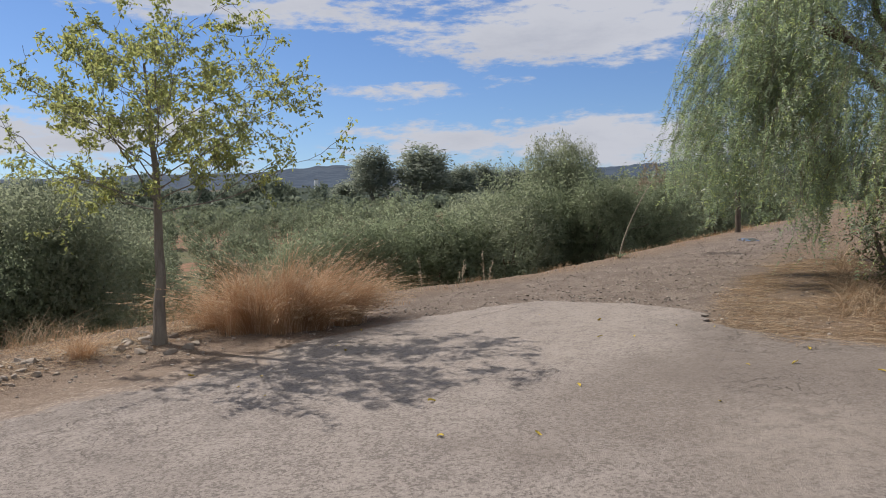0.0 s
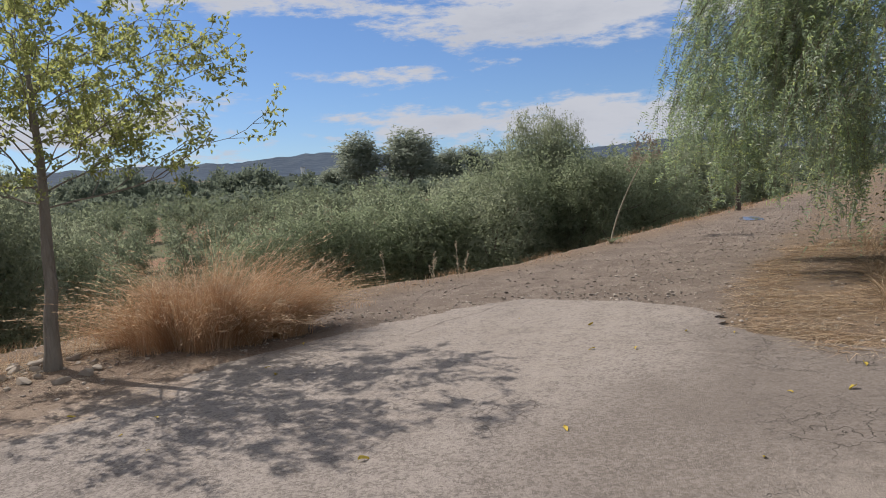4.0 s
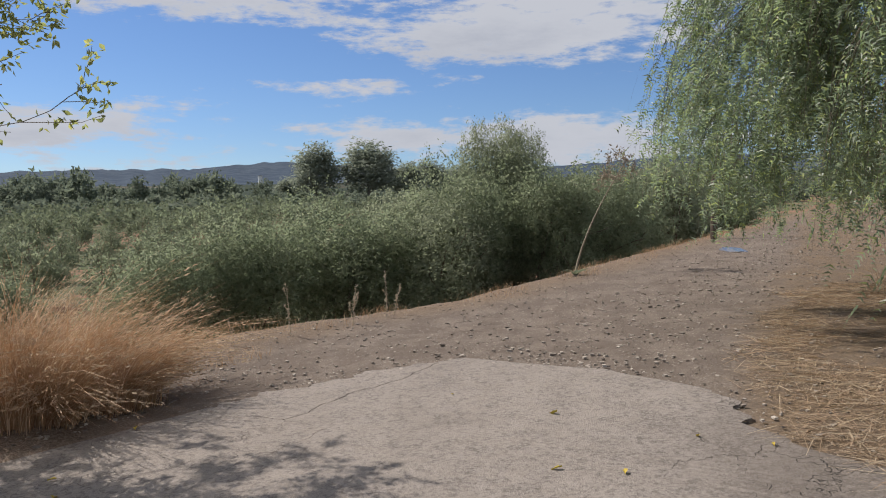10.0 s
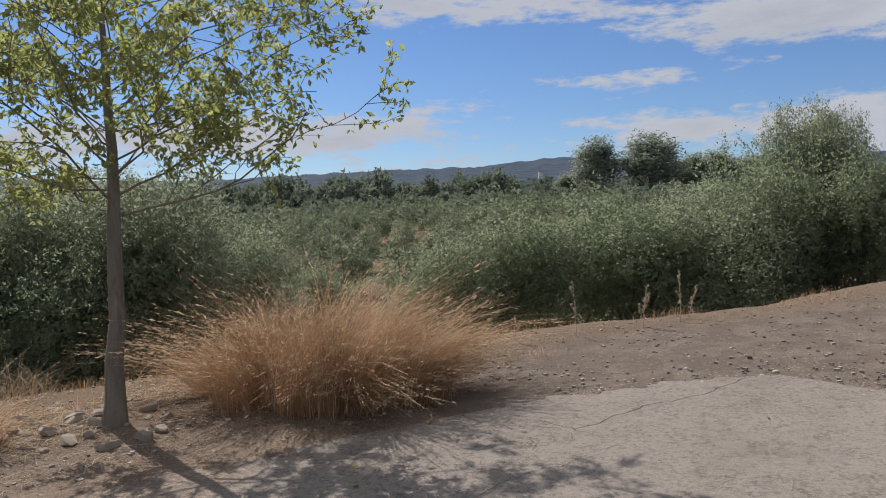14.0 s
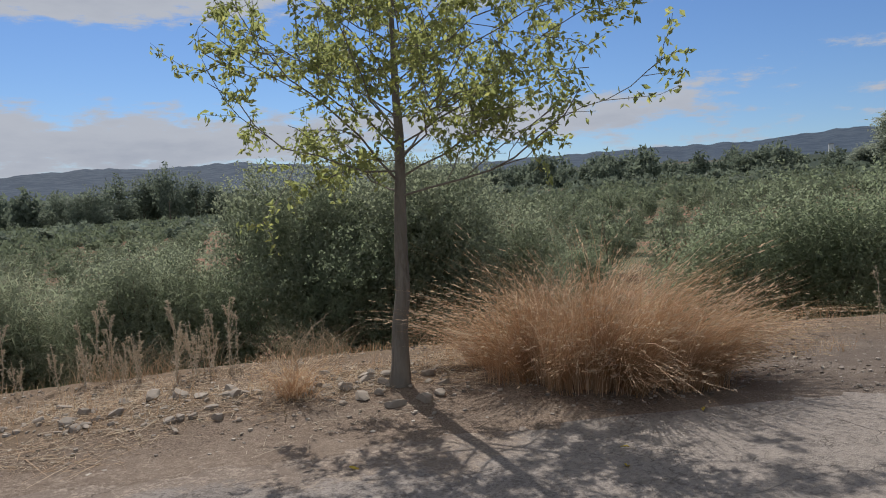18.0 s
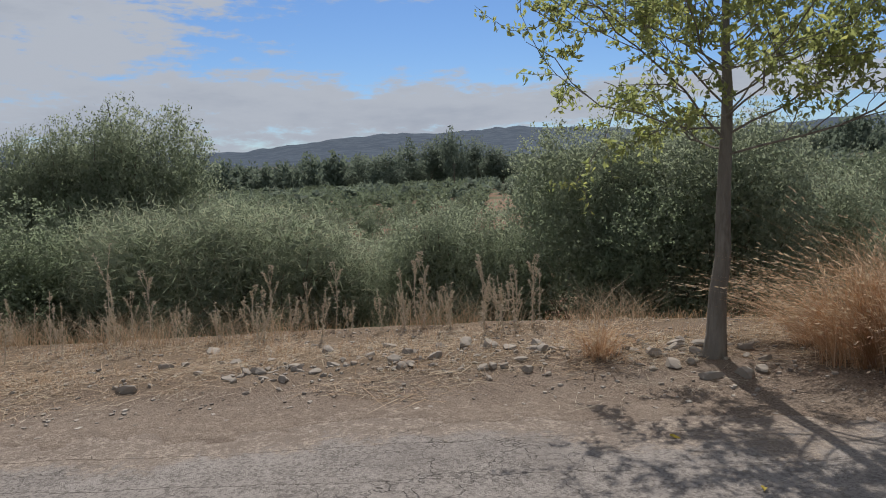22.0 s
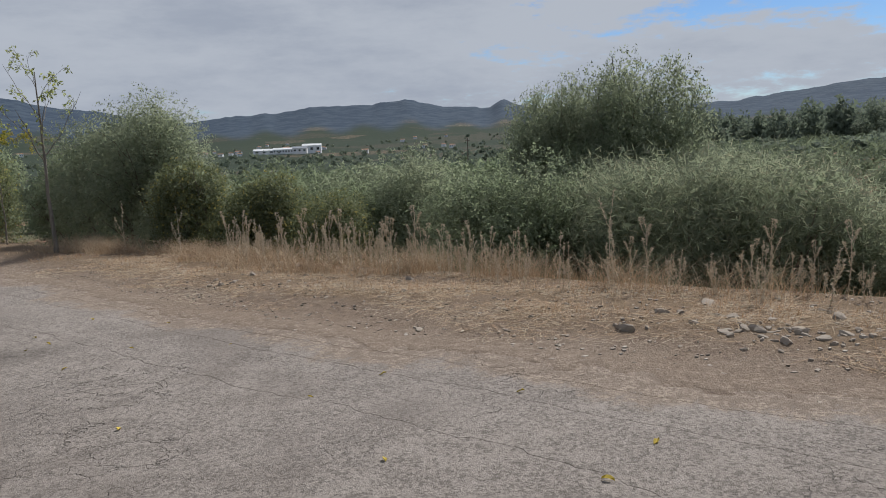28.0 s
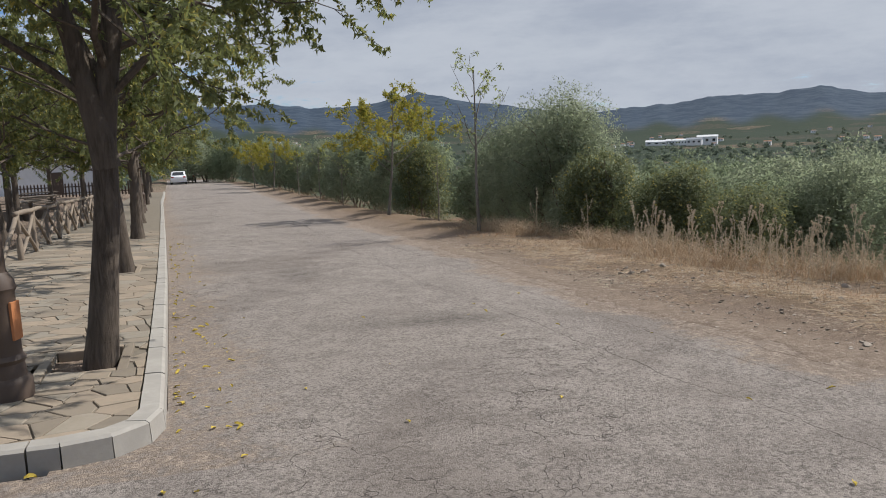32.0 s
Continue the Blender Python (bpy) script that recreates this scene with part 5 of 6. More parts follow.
s = -1.3
while s > -20:
    n = -2.5 + rk.uniform(0, 0.2)
    while n < 1.35:
        if rk.rand() > 0.16:
            seeds.append((s + rk.uniform(-0.15, 0.15), n + rk.uniform(-0.18, 0.18)))
        n += 0.235 if s > -8 else 0.42
    s -= 0.20 if s > -8 else 0.36
seeds = np.array(seeds)
flags, rest_flags = 0, []
for i, (cs, cn) in enumerate(seeds):
    poly = [(cs - 0.5, cn - 0.5), (cs + 0.5, cn - 0.5), (cs + 0.5, cn + 0.5), (cs - 0.5, cn + 0.5)]
    dd = seeds - (cs, cn)
    close = np.argsort((dd ** 2).sum(1))[1:15]
    for j in close:
        m = seeds[j] - (cs, cn)
        ln = math.hypot(*m)
        u = m / ln
        poly = clip_poly(poly, cs + u[0] * (ln / 2 - 0.006), cn + u[1] * (ln / 2 - 0.006), u[0], u[1])
        if len(poly) < 3:
            break
    if len(poly) < 3 or inside_pit(cs, cn, 0.05):
        continue
    poly = clip_poly(poly, FRONT - 0.165, 0, 1, 0)
    poly = clip_poly(poly, cs, float(kerb_n(cs)) - 0.165, 0, 1)
    k = 0.7071
    cc = (FRONT - CORNER + (CORNER - 0.165) * k, float(kerb_n(-1.9)) - CORNER + (CORNER - 0.165) * k)
    poly = clip_poly(poly, cc[0], cc[1], k, k)
    poly = clip_poly(poly, 0, -2.3, 0, -1)
    if len(poly) < 3:
        continue
    pts = []
    for a, b in poly:
        x, y = xy(a, b)
        pts.append((x, y, float(road_plane(a, b))))
    me = prism(pts, 0.10, 0.141 + rk.uniform(-0.003, 0.004), M_FLAG, "flagstone", 0.007)
    part("flagstone", me, None, pavement)

# tree pits with concrete edging
for a, b in PITS:
    x, y = xy(a, b)
    pit = thing("tree_pit", "square concrete-edged planting pit with dark soil in the pavement", "tree pit", "pavement tree pits")
    pit.matrix_basis = pose(x, y, float(road_plane(a, b)), 0, 0, math.degrees(math.atan2(AX[1], AX[0])))
    for u0, v0, u1, v1 in ((-0.42, -0.44, 0.42, -0.36), (-0.42, 0.18, 0.42, 0.26), (-0.42, -0.35, -0.34, 0.17), (0.34, -0.35, 0.42, 0.17)):
        bm = bmesh.new()
        box(bm, u0, v0, -0.05, u1, v1, 0.146, 0.008)
        part("edging", bm, M_FLAG, pit)
    bm = bmesh.new()
    box(bm, -0.34, -0.36, -0.03, 0.34, 0.18, 0.05)
    part("soil", bm, M_MORTAR, pit)


def revolve(profile, sides, mat, name):
    g = Geo()
    t = np.linspace(0, 2 * math.pi, sides, endpoint=False)
    v = [[(r * math.cos(a), r * math.sin(a), z) for a in t] for r, z in profile]
    g.add(np.array(v), grid_faces(len(profile), sides, True)[:, ::-1])
    me = g.mesh(name, mat, True)
    me.set_sharp_from_angle(angle=radians(32))
    return me


M_STICKER = plain_material("orange_panel", (0.42, 0.16, 0.06), (0.50, 0.21, 0.09), 12, 0.6, 0.1)
lamp = thing("street_lamp", "brown cast-iron lamp post with stepped base and orange panel", "street lamp", "pavement lamp posts")
part("base", revolve(((0.0, 0.0), (0.165, 0.0), (0.165, 0.11), (0.15, 0.14), (0.135, 0.15), (0.125, 0.24), (0.14, 0.27), (0.12, 0.30), (0.115, 0.72), (0.13, 0.75), (0.12, 0.80), (0.085, 0.86)), 28, M_IRON, "base"), None, lamp)
part("pole", revolve(((0.08, 0.85), (0.075, 1.2), (0.085, 1.22), (0.085, 1.26), (0.06, 1.30), (0.05, 3.3), (0.0, 3.3)), 24, M_IRON, "pole"), None, lamp)
bm = bmesh.new()
box(bm, -0.05, -0.125, 0.40, 0.05, -0.105, 0.66, 0.004)
part("panel", bm, M_STICKER, lamp, "faded orange panel")
x, y = xy(-2.62, 0.36)
put(lamp, x, y, float(road_plane(-2.62, 0.36)) + 0.148, 215)
for s, n in ((-21.5, -0.1), (-34, -0.6)):
    x, y = xy(s, n)
    again(lamp, x, y, float(road_plane(s, n)) + 0.14)

# rustic log fence
fence = thing("log_fence", "weathered rustic log fence with crossed braces along the park", "fence")


def log(name, a, b, r, parent, seed):
    rr = np.random.RandomState(seed)
    g = Geo()
    pts = curve_pts(a, b, 0.012, 7, rr)
    rad = r * rr.uniform(0.9, 1.1, 7)
    g.tube(np.concatenate((pts[:1], pts, pts[-1:])), np.concatenate(((0.0,), rad, (0.0,))), 8)
    part(name, g.mesh(name, M_WOOD, True), None, parent)


def fence_at(s, h):
    n = -1.62 - 0.030 * (-13 - s) * 1.0
    x, y = xy(s, n)
    return np.array((x, y, float(road_plane(s, n)) + 0.10 + h))


posts = np.arange(-13.2, -37, -1.85)
for i, s in enumerate(posts):
    log("post", fence_at(s, -0.1), fence_at(s, 0.98), 0.055, fence, 100 + i)
    if i + 1 < len(posts):
        log("rail", fence_at(s + 0.12, 0.95), fence_at(posts[i + 1] - 0.12, 0.95), 0.05, fence, 200 + i)
        log("brace", fence_at(s, 0.08), fence_at(posts[i + 1], 0.85), 0.038, fence, 300 + i)
        log("brace", fence_at(s, 0.85), fence_at(posts[i + 1], 0.08), 0.038, fence, 400 + i)
log("rail", fence_at(-13.2, 0.9), fence_at(-11.2, 0.05), 0.045, fence, 555)

# picnic tables under the park trees
table = thing("picnic_table", "dark wooden picnic table with two benches under park trees", "picnic table", "park picnic tables")
for name, d in (("tabletop", (-0.9, -0.36, 0.70, 0.9, 0.36, 0.76)), ("bench", (-0.9, -0.85, 0.40, 0.9, -0.58, 0.45)), ("bench", (-0.9, 0.58, 0.40, 0.9, 0.85, 0.45)),
                ("leg", (-0.65, -0.75, 0.0, -0.55, 0.75, 0.40)), ("leg", (0.55, -0.75, 0.0, 0.65, 0.75, 0.40)), ("post", (-0.63, -0.08, 0.40, -0.57, 0.08, 0.70)), ("post", (0.57, -0.08, 0.40, 0.63, 0.08, 0.70))):
    bm = bmesh.new()
    box(bm, *d, 0.012)
    part(name, bm, M_WOOD, table)
x, y = xy(-32, -5.2)
put(table, x, y, turn=30)
for s, n in ((-38, -5.6), (-44, -6.6), (-29, -7.4)):
    x, y = xy(s, n)
    again(table, x, y, turn=30 + s)

# picket fence and white hut behind
picket = thing("picket_fence", "low dark picket fence before the white hut", "fence")
bm = bmesh.new()
box(bm, -4, -0.03, 0.25, 4, 0.0, 0.33)
part("rail", bm, M_IRON, picket)
bm = bmesh.new()
box(bm, -4, -0.03, 0.70, 4, 0.0, 0.78)
part("rail", bm, M_IRON, picket)
bm = bmesh.new()
vs = box(bm, -0.05, 0.0, 0.0, 0.05, 0.025, 0.95)
bmesh.ops.create_cone(bm, segments=4, radius1=0.06, radius2=0.0, depth=0.1, matrix=pose(0, 0.0125, 0.99, 0, 0, 45) @ Matrix.Diagonal((1, 0.25, 1, 1)))
pale = part("pale", bm, M_IRON, picket)
for i in range(1, 36):
    q = part("pale", pale.data, None, picket)
    q.location.x = -3.9 + i * 0.22
pale.location.x = -3.9
x, y = xy(-56, -6.2)
put(picket, x, y, turn=math.degrees(math.atan2(AN[1], AN[0])))
hut = thing("white_hut", "small white rendered hut with flat roof behind park trees", "building")
bm = bmesh.new()
box(bm, -4.2, -3, -0.3, 4.2, 3, 2.75, 0.02)
part("wall", bm, M_WHITE, hut)
bm = bmesh.new()
box(bm, -4.5, -3.3, 2.75, 4.5, 3.3, 2.92, 0.02)
part("roof", bm, M_KERB, hut)
bm = bmesh.new()
box(bm, 0.4, -3.05, -0.25, 1.35, -3.0, 1.9, 0.01)
part("door", bm, M_IRON, hut)
x, y = xy(-66, -9.5)
put(hut, x, y, turn=math.degrees(math.atan2(AN[1], AN[0])))

# parked cars
M_PAINT = Mat("white_car_paint", 0.25, 0, 0.5).color((0.78, 0.79, 0.80)).m
M_DPAINT = Mat("dark_car_paint", 0.3, 0, 0.5).color((0.03, 0.033, 0.04)).m
M_GLASS = Mat("dark_car_glass", 0.08, 0, 0.6).color((0.02, 0.025, 0.03)).m
M_TYRE = Mat("tyre_rubber", 0.85).color((0.03, 0.03, 0.03)).m
M_RIM = Mat("alloy", 0.35, 0.9).color((0.5, 0.5, 0.52)).m
M_TAIL = Mat("red_tail_lamp", 0.25).color((0.35, 0.02, 0.02)).m
M_PLATE = Mat("number_plate", 0.5).color((0.75, 0.75, 0.72)).m


def hatchback(label, paint):
    """Nose towards +y, tail at -y."""
    car = thing("parked_car", label, "car", "parked cars")
    side = [(-2.0, 0.30), (-2.08, 0.62), (-2.02, 0.92), (-1.75, 1.10), (-1.25, 1.43), (-0.4, 1.50), (0.4, 1.43), (1.05, 1.03), (1.85, 0.86), (2.05, 0.62), (2.02, 0.30)]
    bm = bmesh.new()
    cols = []
    for x, tuck in ((-0.88, 0.14), (-0.80, 0.04), (0, 0), (0.80, 0.04), (0.88, 0.14)):
        col = []
        for y, z in side:
            k = 1 - 0.16 * max(0, z - 0.92) / 0.58 - (0.03 if abs(x) > 0.85 else 0)
            col.append(bm.verts.new((x * k, y * (1 - 0.03 * abs(x)), z - (tuck * 0.3 if z > 0.9 else 0))))
        cols.append(col)
    n = len(side)
    for a, b in zip(cols, cols[1:]):
        for i in range(n):
            j = (i + 1) % n
            bm.faces.new((a[i], a[j], b[j], b[i]))
    bm.faces.new(cols[0][::-1])
    bm.faces.new(cols[-1])
    bmesh.ops.recalc_face_normals(bm, faces=bm.faces)
    bmesh.ops.bevel(bm, geom=list(bm.edges), offset=0.025, segments=2, affect="EDGES")
    body = part("body", bm, paint, car)

    def slab(name, pts, mat, label=""):
        bm = bmesh.new()
        lo = [bm.verts.new(p) for p in pts]
        f = bm.faces.new(lo)
        bmesh.ops.recalc_face_normals(bm, faces=[f])
        r = bmesh.ops.extrude_face_region(bm, geom=[f])
        for v in r["geom"]:
            if isinstance(v, bmesh.types.BMVert):
                v.co += f.normal * 0.012
        part(name, bm, mat, body if name != "number_plate" else car, label)

    slab("rear_window", [(-0.62, -1.80, 1.12), (0.62, -1.80, 1.12), (0.55, -1.30, 1.42), (-0.55, -1.30, 1.42)], M_GLASS)
    slab("windscreen", [(-0.64, 0.98, 1.09), (0.64, 0.98, 1.09), (0.56, 0.44, 1.43), (-0.56, 0.44, 1.43)], M_GLASS)
    for sx in (-1, 1):
        slab("side_window", [(sx * 0.835, -1.3, 1.02), (sx * 0.835, 0.75, 1.02), (sx * 0.755, 0.25, 1.36), (sx * 0.755, -1.05, 1.36)], M_GLASS)
        slab("tail_lamp", [(sx * 0.80, -2.02, 0.80), (sx * 0.50, -2.06, 0.80), (sx * 0.50, -2.04, 0.95), (sx * 0.78, -1.99, 0.95)], M_TAIL)
        for y in (-1.28, 1.30):
            bm = bmesh.new()
            bmesh.ops.create_cone(bm, cap_ends=True, segments=20, radius1=0.31, radius2=0.31, depth=0.2, matrix=pose(sx * 0.78, y, 0.31, 0, 90, 0))
            bmesh.ops.bevel(bm, geom=list(bm.edges), offset=0.02, segments=2, affect="EDGES")
            wheel = part("wheel", bm, M_TYRE, car)
            bm = bmesh.new()
            bmesh.ops.create_cone(bm, cap_ends=True, segments=16, radius1=0.2, radius2=0.18, depth=0.03, matrix=pose(sx * 0.885, y, 0.31, 0, 90, 0))
            part("rim", bm, M_RIM, wheel)
    slab("number_plate", [(-0.26, -2.075, 0.66), (0.26, -2.075, 0.66), (0.26, -2.07, 0.77), (-0.26, -2.07, 0.77)], M_PLATE)
    return car


road_turn = math.degrees(math.atan2(-AX[0], AX[1]))
x, y = xy(-88, 0.15)
put(hatchback("white parked hatchback seen from behind at the road edge", M_PAINT), x, y, float(road_plane(-88, 0.15)) + 0.01, road_turn + 180)
x, y = xy(-95, 1.2)
put(hatchback("dark parked car beyond the white one", M_DPAINT), x, y, float(road_plane(-95, 1.2)) + 0.01, road_turn + 180)

# ---- verge details ----
def stone_mesh(seed, flat):
    rr = np.random.RandomState(seed)
    bm = bmesh.new()
    bmesh.ops.create_icosphere(bm, subdivisions=2, radius=0.62)
    ax = rr.normal(size=(13, 3))
    ax /= np.linalg.norm(ax, axis=1)[:, None]
    cut = rr.uniform(0.26, 0.42, 13)
    for v in bm.verts:
        p = np.array(v.co)
        for a, c in zip(ax, cut):
            d = p @ a
            if d > c:
                p -= a * (d - c) * 0.97
        p += 0.006 * np.sin(p[::-1] * 27 + seed)
        v.co = Vector(p * (1, 0.8, flat))
    me = bpy.data.meshes.new("stone")
    bm.to_mesh(me)
    bm.free()
    me.shade_flat()
    me.materials.append(M_STONE)
    return me


stones = [stone_mesh(i, f) for i, f in enumerate((0.85, 0.6, 0.95, 0.5, 0.75, 0.45))]
rk = np.random.RandomState(44)
spots = [(-2.88, 8.30, 0.20), (-3.36, 8.12, 0.20), (-2.84, 8.44, 0.13), (-3.02, 8.12, 0.17), (-3.62, 8.20, 0.18), (-5.51, 6.86, 0.20), (-5.80, 6.40, 0.17), (-6.86, 5.63, 0.22), (-6.03, 4.70, 0.15), (-4.97, 7.32, 0.24), (-4.75, 7.42, 0.20), (-4.55, 7.50, 0.22), (-4.30, 7.62, 0.16)]
for i in range(285):
    s = rk.uniform(0.9, 5.2) if i < 210 else rk.uniform(-7, 1.5)
    n = (7.95 + 0.20 * rk.normal()) if i < 210 else 8.05 + 0.40 * rk.normal()
    x, y = xy(s, n)
    spots.append((x, y, min(0.19, 0.035 + 0.05 * rk.rand() + (0.07 if rk.rand() < 0.22 else 0.0))))
for i, (x, y, d) in enumerate(spots):
    ob = tagged(new("stone", stones[i % 6]), "pale grey-brown rough field stone lying on dry verge", "stone", "verge stones")
    ob.matrix_basis = pose(x, y, height(x, y) + 0.03 * d, rk.uniform(-12, 12), rk.uniform(-12, 12), rk.uniform(0, 360)) @ Matrix.Diagonal((d * rk.uniform(0.8, 1.3), d * 0.85, d * 0.85, 1))

# gravel on the track, pebbles on the verge, as one scatter
pv, pf = [], []
bm = bmesh.new()
bmesh.ops.create_cube(bm, size=0.8)
bmesh.ops.triangulate(bm, faces=bm.faces)
bm.verts.ensure_lookup_table()
bm.verts.index_update()
tv = np.array([v.co[:] for v in bm.verts])
tf = np.array([[v.index for v in f.verts] for f in bm.faces])
bm.free()
rk = np.random.RandomState(8)
count = 0
for i in range(22000):
    if i < 14000:
        s, n = 7.6 + 15 * rk.rand() ** 1.4, rk.uniform(1.2, 8)
        d = 0.006 + 0.026 * rk.rand() ** 5
        if rk.rand() < 0.25:
            n = 4.2 - 0.09 * (s - 9) + 0.7 * rk.normal()
            d *= 1.25
    else:
        s, n = rk.uniform(-14, 8), 6.4 + 3.2 * rk.rand() ** 1.2
        d = 0.006 + 0.03 * rk.rand() ** 4
    if n > bank_edge(s) + 0.3 or on_asphalt(s, n) > 0.3 * rk.rand() ** 3:
        continue
    x, y = xy(s, n)
    a = rk.uniform(0, 6.28)
    q = tv * (d * rk.uniform(0.8, 1.6), d, d * 0.6) * (1 + 0.25 * rk.normal(size=tv.shape))
    q = np.stack((q[:, 0] * math.cos(a) - q[:, 1] * math.sin(a), q[:, 0] * math.sin(a) + q[:, 1] * math.cos(a), q[:, 2]), -1)
    pv.append(q + (x, y, height(x, y) + d * 0.12))
    pf.append(tf + count * len(tv))
    count += 1
M_GRAVEL = Mat("gravel", 0.95)
M_GRAVEL.color(M_GRAVEL.mix(M_GRAVEL.island(), (0.15, 0.124, 0.102), (0.46, 0.405, 0.345)))
tagged(new("gravel", mesh("gravel", np.concatenate(pv), np.concatenate(pf), M_GRAVEL.m)), "loose pale gravel and pebbles on track and verge", "gravel", kind="stuff")

# dry grass, straw and litter along the verge
def short_grass(name, label, places, length, mat, seed, flat=0.0, width=(0.003, 0.006), steps=4):
    rr = np.random.RandomState(seed)
    p = np.array(places, float)
    k = len(p)
    ln = length * rr.uniform(0.4, 1.2, k)
    lean = rr.normal(size=(k, 3)) * (0.35 + flat)
    lean[:, 2] = 0
    t = np.linspace(0, 1, steps)
    paths = p[:, None] + lean[:, None] * (ln[:, None] * (t ** 1.5)[None])[..., None]
    paths[..., 2] += ln[:, None] * (t * (1 - 0.3 * t))[None] * (1 - min(0.93, flat))
    g = Geo()
    g.blades(paths, rr.uniform(*width, k))
    return tagged(new(name, g.mesh(name, mat)), label, "dry grass", kind="stuff")


def strewn(count, seed, s_lo, s_hi, n_lo, n_hi, clumpy=0.0):
    """Places on the ground between two lines beside the road."""
    rr = np.random.RandomState(seed)
    s = rr.uniform(s_lo, s_hi, count)
    lo, hi = n_lo(s), n_hi(s)
    n = lo + (hi - lo) * rr.uniform(0, 1, count)
    x, y = xy(s, n)
    if clumpy:
        keep = (np.sin(2.3 * x + 1) * np.sin(2.9 * y) + np.sin(5.1 * x - 2 * y) * 0.6 + rr.normal(size=count) * 0.4) > clumpy - 0.5
        x, y = x[keep], y[keep]
    return np.stack((x, y, land(x, y) - 0.01), -1)


tall_grass = np.concatenate((strewn(19000, 1, -16, -3.8, lambda s: bank_edge(s) - 0.95 + 0.3 * np.sin(s), lambda s: bank_edge(s) + 0.5, 0.38),
                             strewn(4500, 11, -4.4, 0.5, lambda s: bank_edge(s) - 0.5, lambda s: bank_edge(s) + 0.5, 0.75),
                             strewn(2600, 2, 0.5, 4.6, lambda s: bank_edge(s) - 0.5, lambda s: bank_edge(s) + 0.6, 0.8),
                             strewn(3500, 4, -60, -16, lambda s: bank_edge(s) - 0.8, lambda s: bank_edge(s) + 0.6, 0.3)))
tall_grass[:, 2] -= 0.10 * np.random.RandomState(3).uniform(0, 1, len(tall_grass)) ** 2
short_grass("tall_dry_grass", "knee-high reddish dry grass and weeds along the bank", tall_grass, 0.56, M_WEED, 5, 0.12)
low_grass = np.concatenate((strewn(9000, 3, -16, 4.6, lambda s: bank_edge(s) - 1.7 + 0.3 * np.sin(2 * s), lambda s: bank_edge(s) + 0.3, 0.2),
                            strewn(3000, 6, 4.6, 8.5, lambda s: bank_edge(s) - 1.0, lambda s: bank_edge(s) + 0.4, 0.3),
                            strewn(3800, 7, 8.5, 24, lambda s: bank_edge(s) - 0.35 + 0.2 * np.sin(3 * s), lambda s: bank_edge(s) + 0.3, 0.4)))
short_grass("short_dry_grass", "short pale dry grass on the verge", low_grass, 0.16, M_STRAW, 6)
litter = np.concatenate((strewn(34000, 8, -12, 6.5, lambda s: 7.35 + 0.25 * np.sin(1.7 * s), lambda s: bank_edge(s) - 0.2, 0.1),
                         strewn(34000, 9, 7.3, 13.5, lambda s: -1.5 + 0 * s, lambda s: 2.75 + 0.04 * (s - 8) - np.clip(8.4 - s, 0, 1) * 0.9 + 0.15 * np.sin(4 * s), 0.1)))
litter[:, 2] += 0.015
short_grass("straw_litter", "flattened straw and dead grass littering the ground", litter, 0.12, M_WEED, 7, 0.9, (0.003, 0.007), 3)
pale_bits = np.concatenate((strewn(16000, 28, -12, 6.5, lambda s: 7.15 + 0.3 * np.sin(1.3 * s), lambda s: bank_edge(s) - 0.1, 0.35),
                            strewn(5000, 29, 7.4, 13.0, lambda s: -1.2 + 0 * s, lambda s: 2.6 + 0.04 * (s - 8) - np.clip(8.4 - s, 0, 1) * 0.9, 0.4)))
pale_bits[:, 2] += 0.022
short_grass("pale_straw", "pale broken straw strewn over the verge", pale_bits, 0.085, M_THISTLE, 27, 0.9, (0.003, 0.007), 3)
mat_straw = strewn(11000, 19, 7.2, 13.5, lambda s: -1.5 + 0 * s, lambda s: 2.7 + 0.04 * (s - 8) - np.clip(8.4 - s, 0, 1.2) * 0.9 + 0.15 * np.sin(4 * s), 0.2)
mat_straw[:, 2] += 0.02
short_grass("straw_mat", "matted pale straw lying under the pepper tree", mat_straw, 0.15, M_WEED, 17, 0.86, (0.004, 0.009), 4)
mound_grass = strewn(9000, 10, 8.4, 14, lambda s: -2.0 + 0 * s, lambda s: 1.3 + 0.15 * (s - 8.4), 0.35)
short_grass("dry_brush", "tangled reddish dry brush under the pepper tree", mound_grass, 0.50, M_WEED, 8, 0.35, (0.004, 0.009))


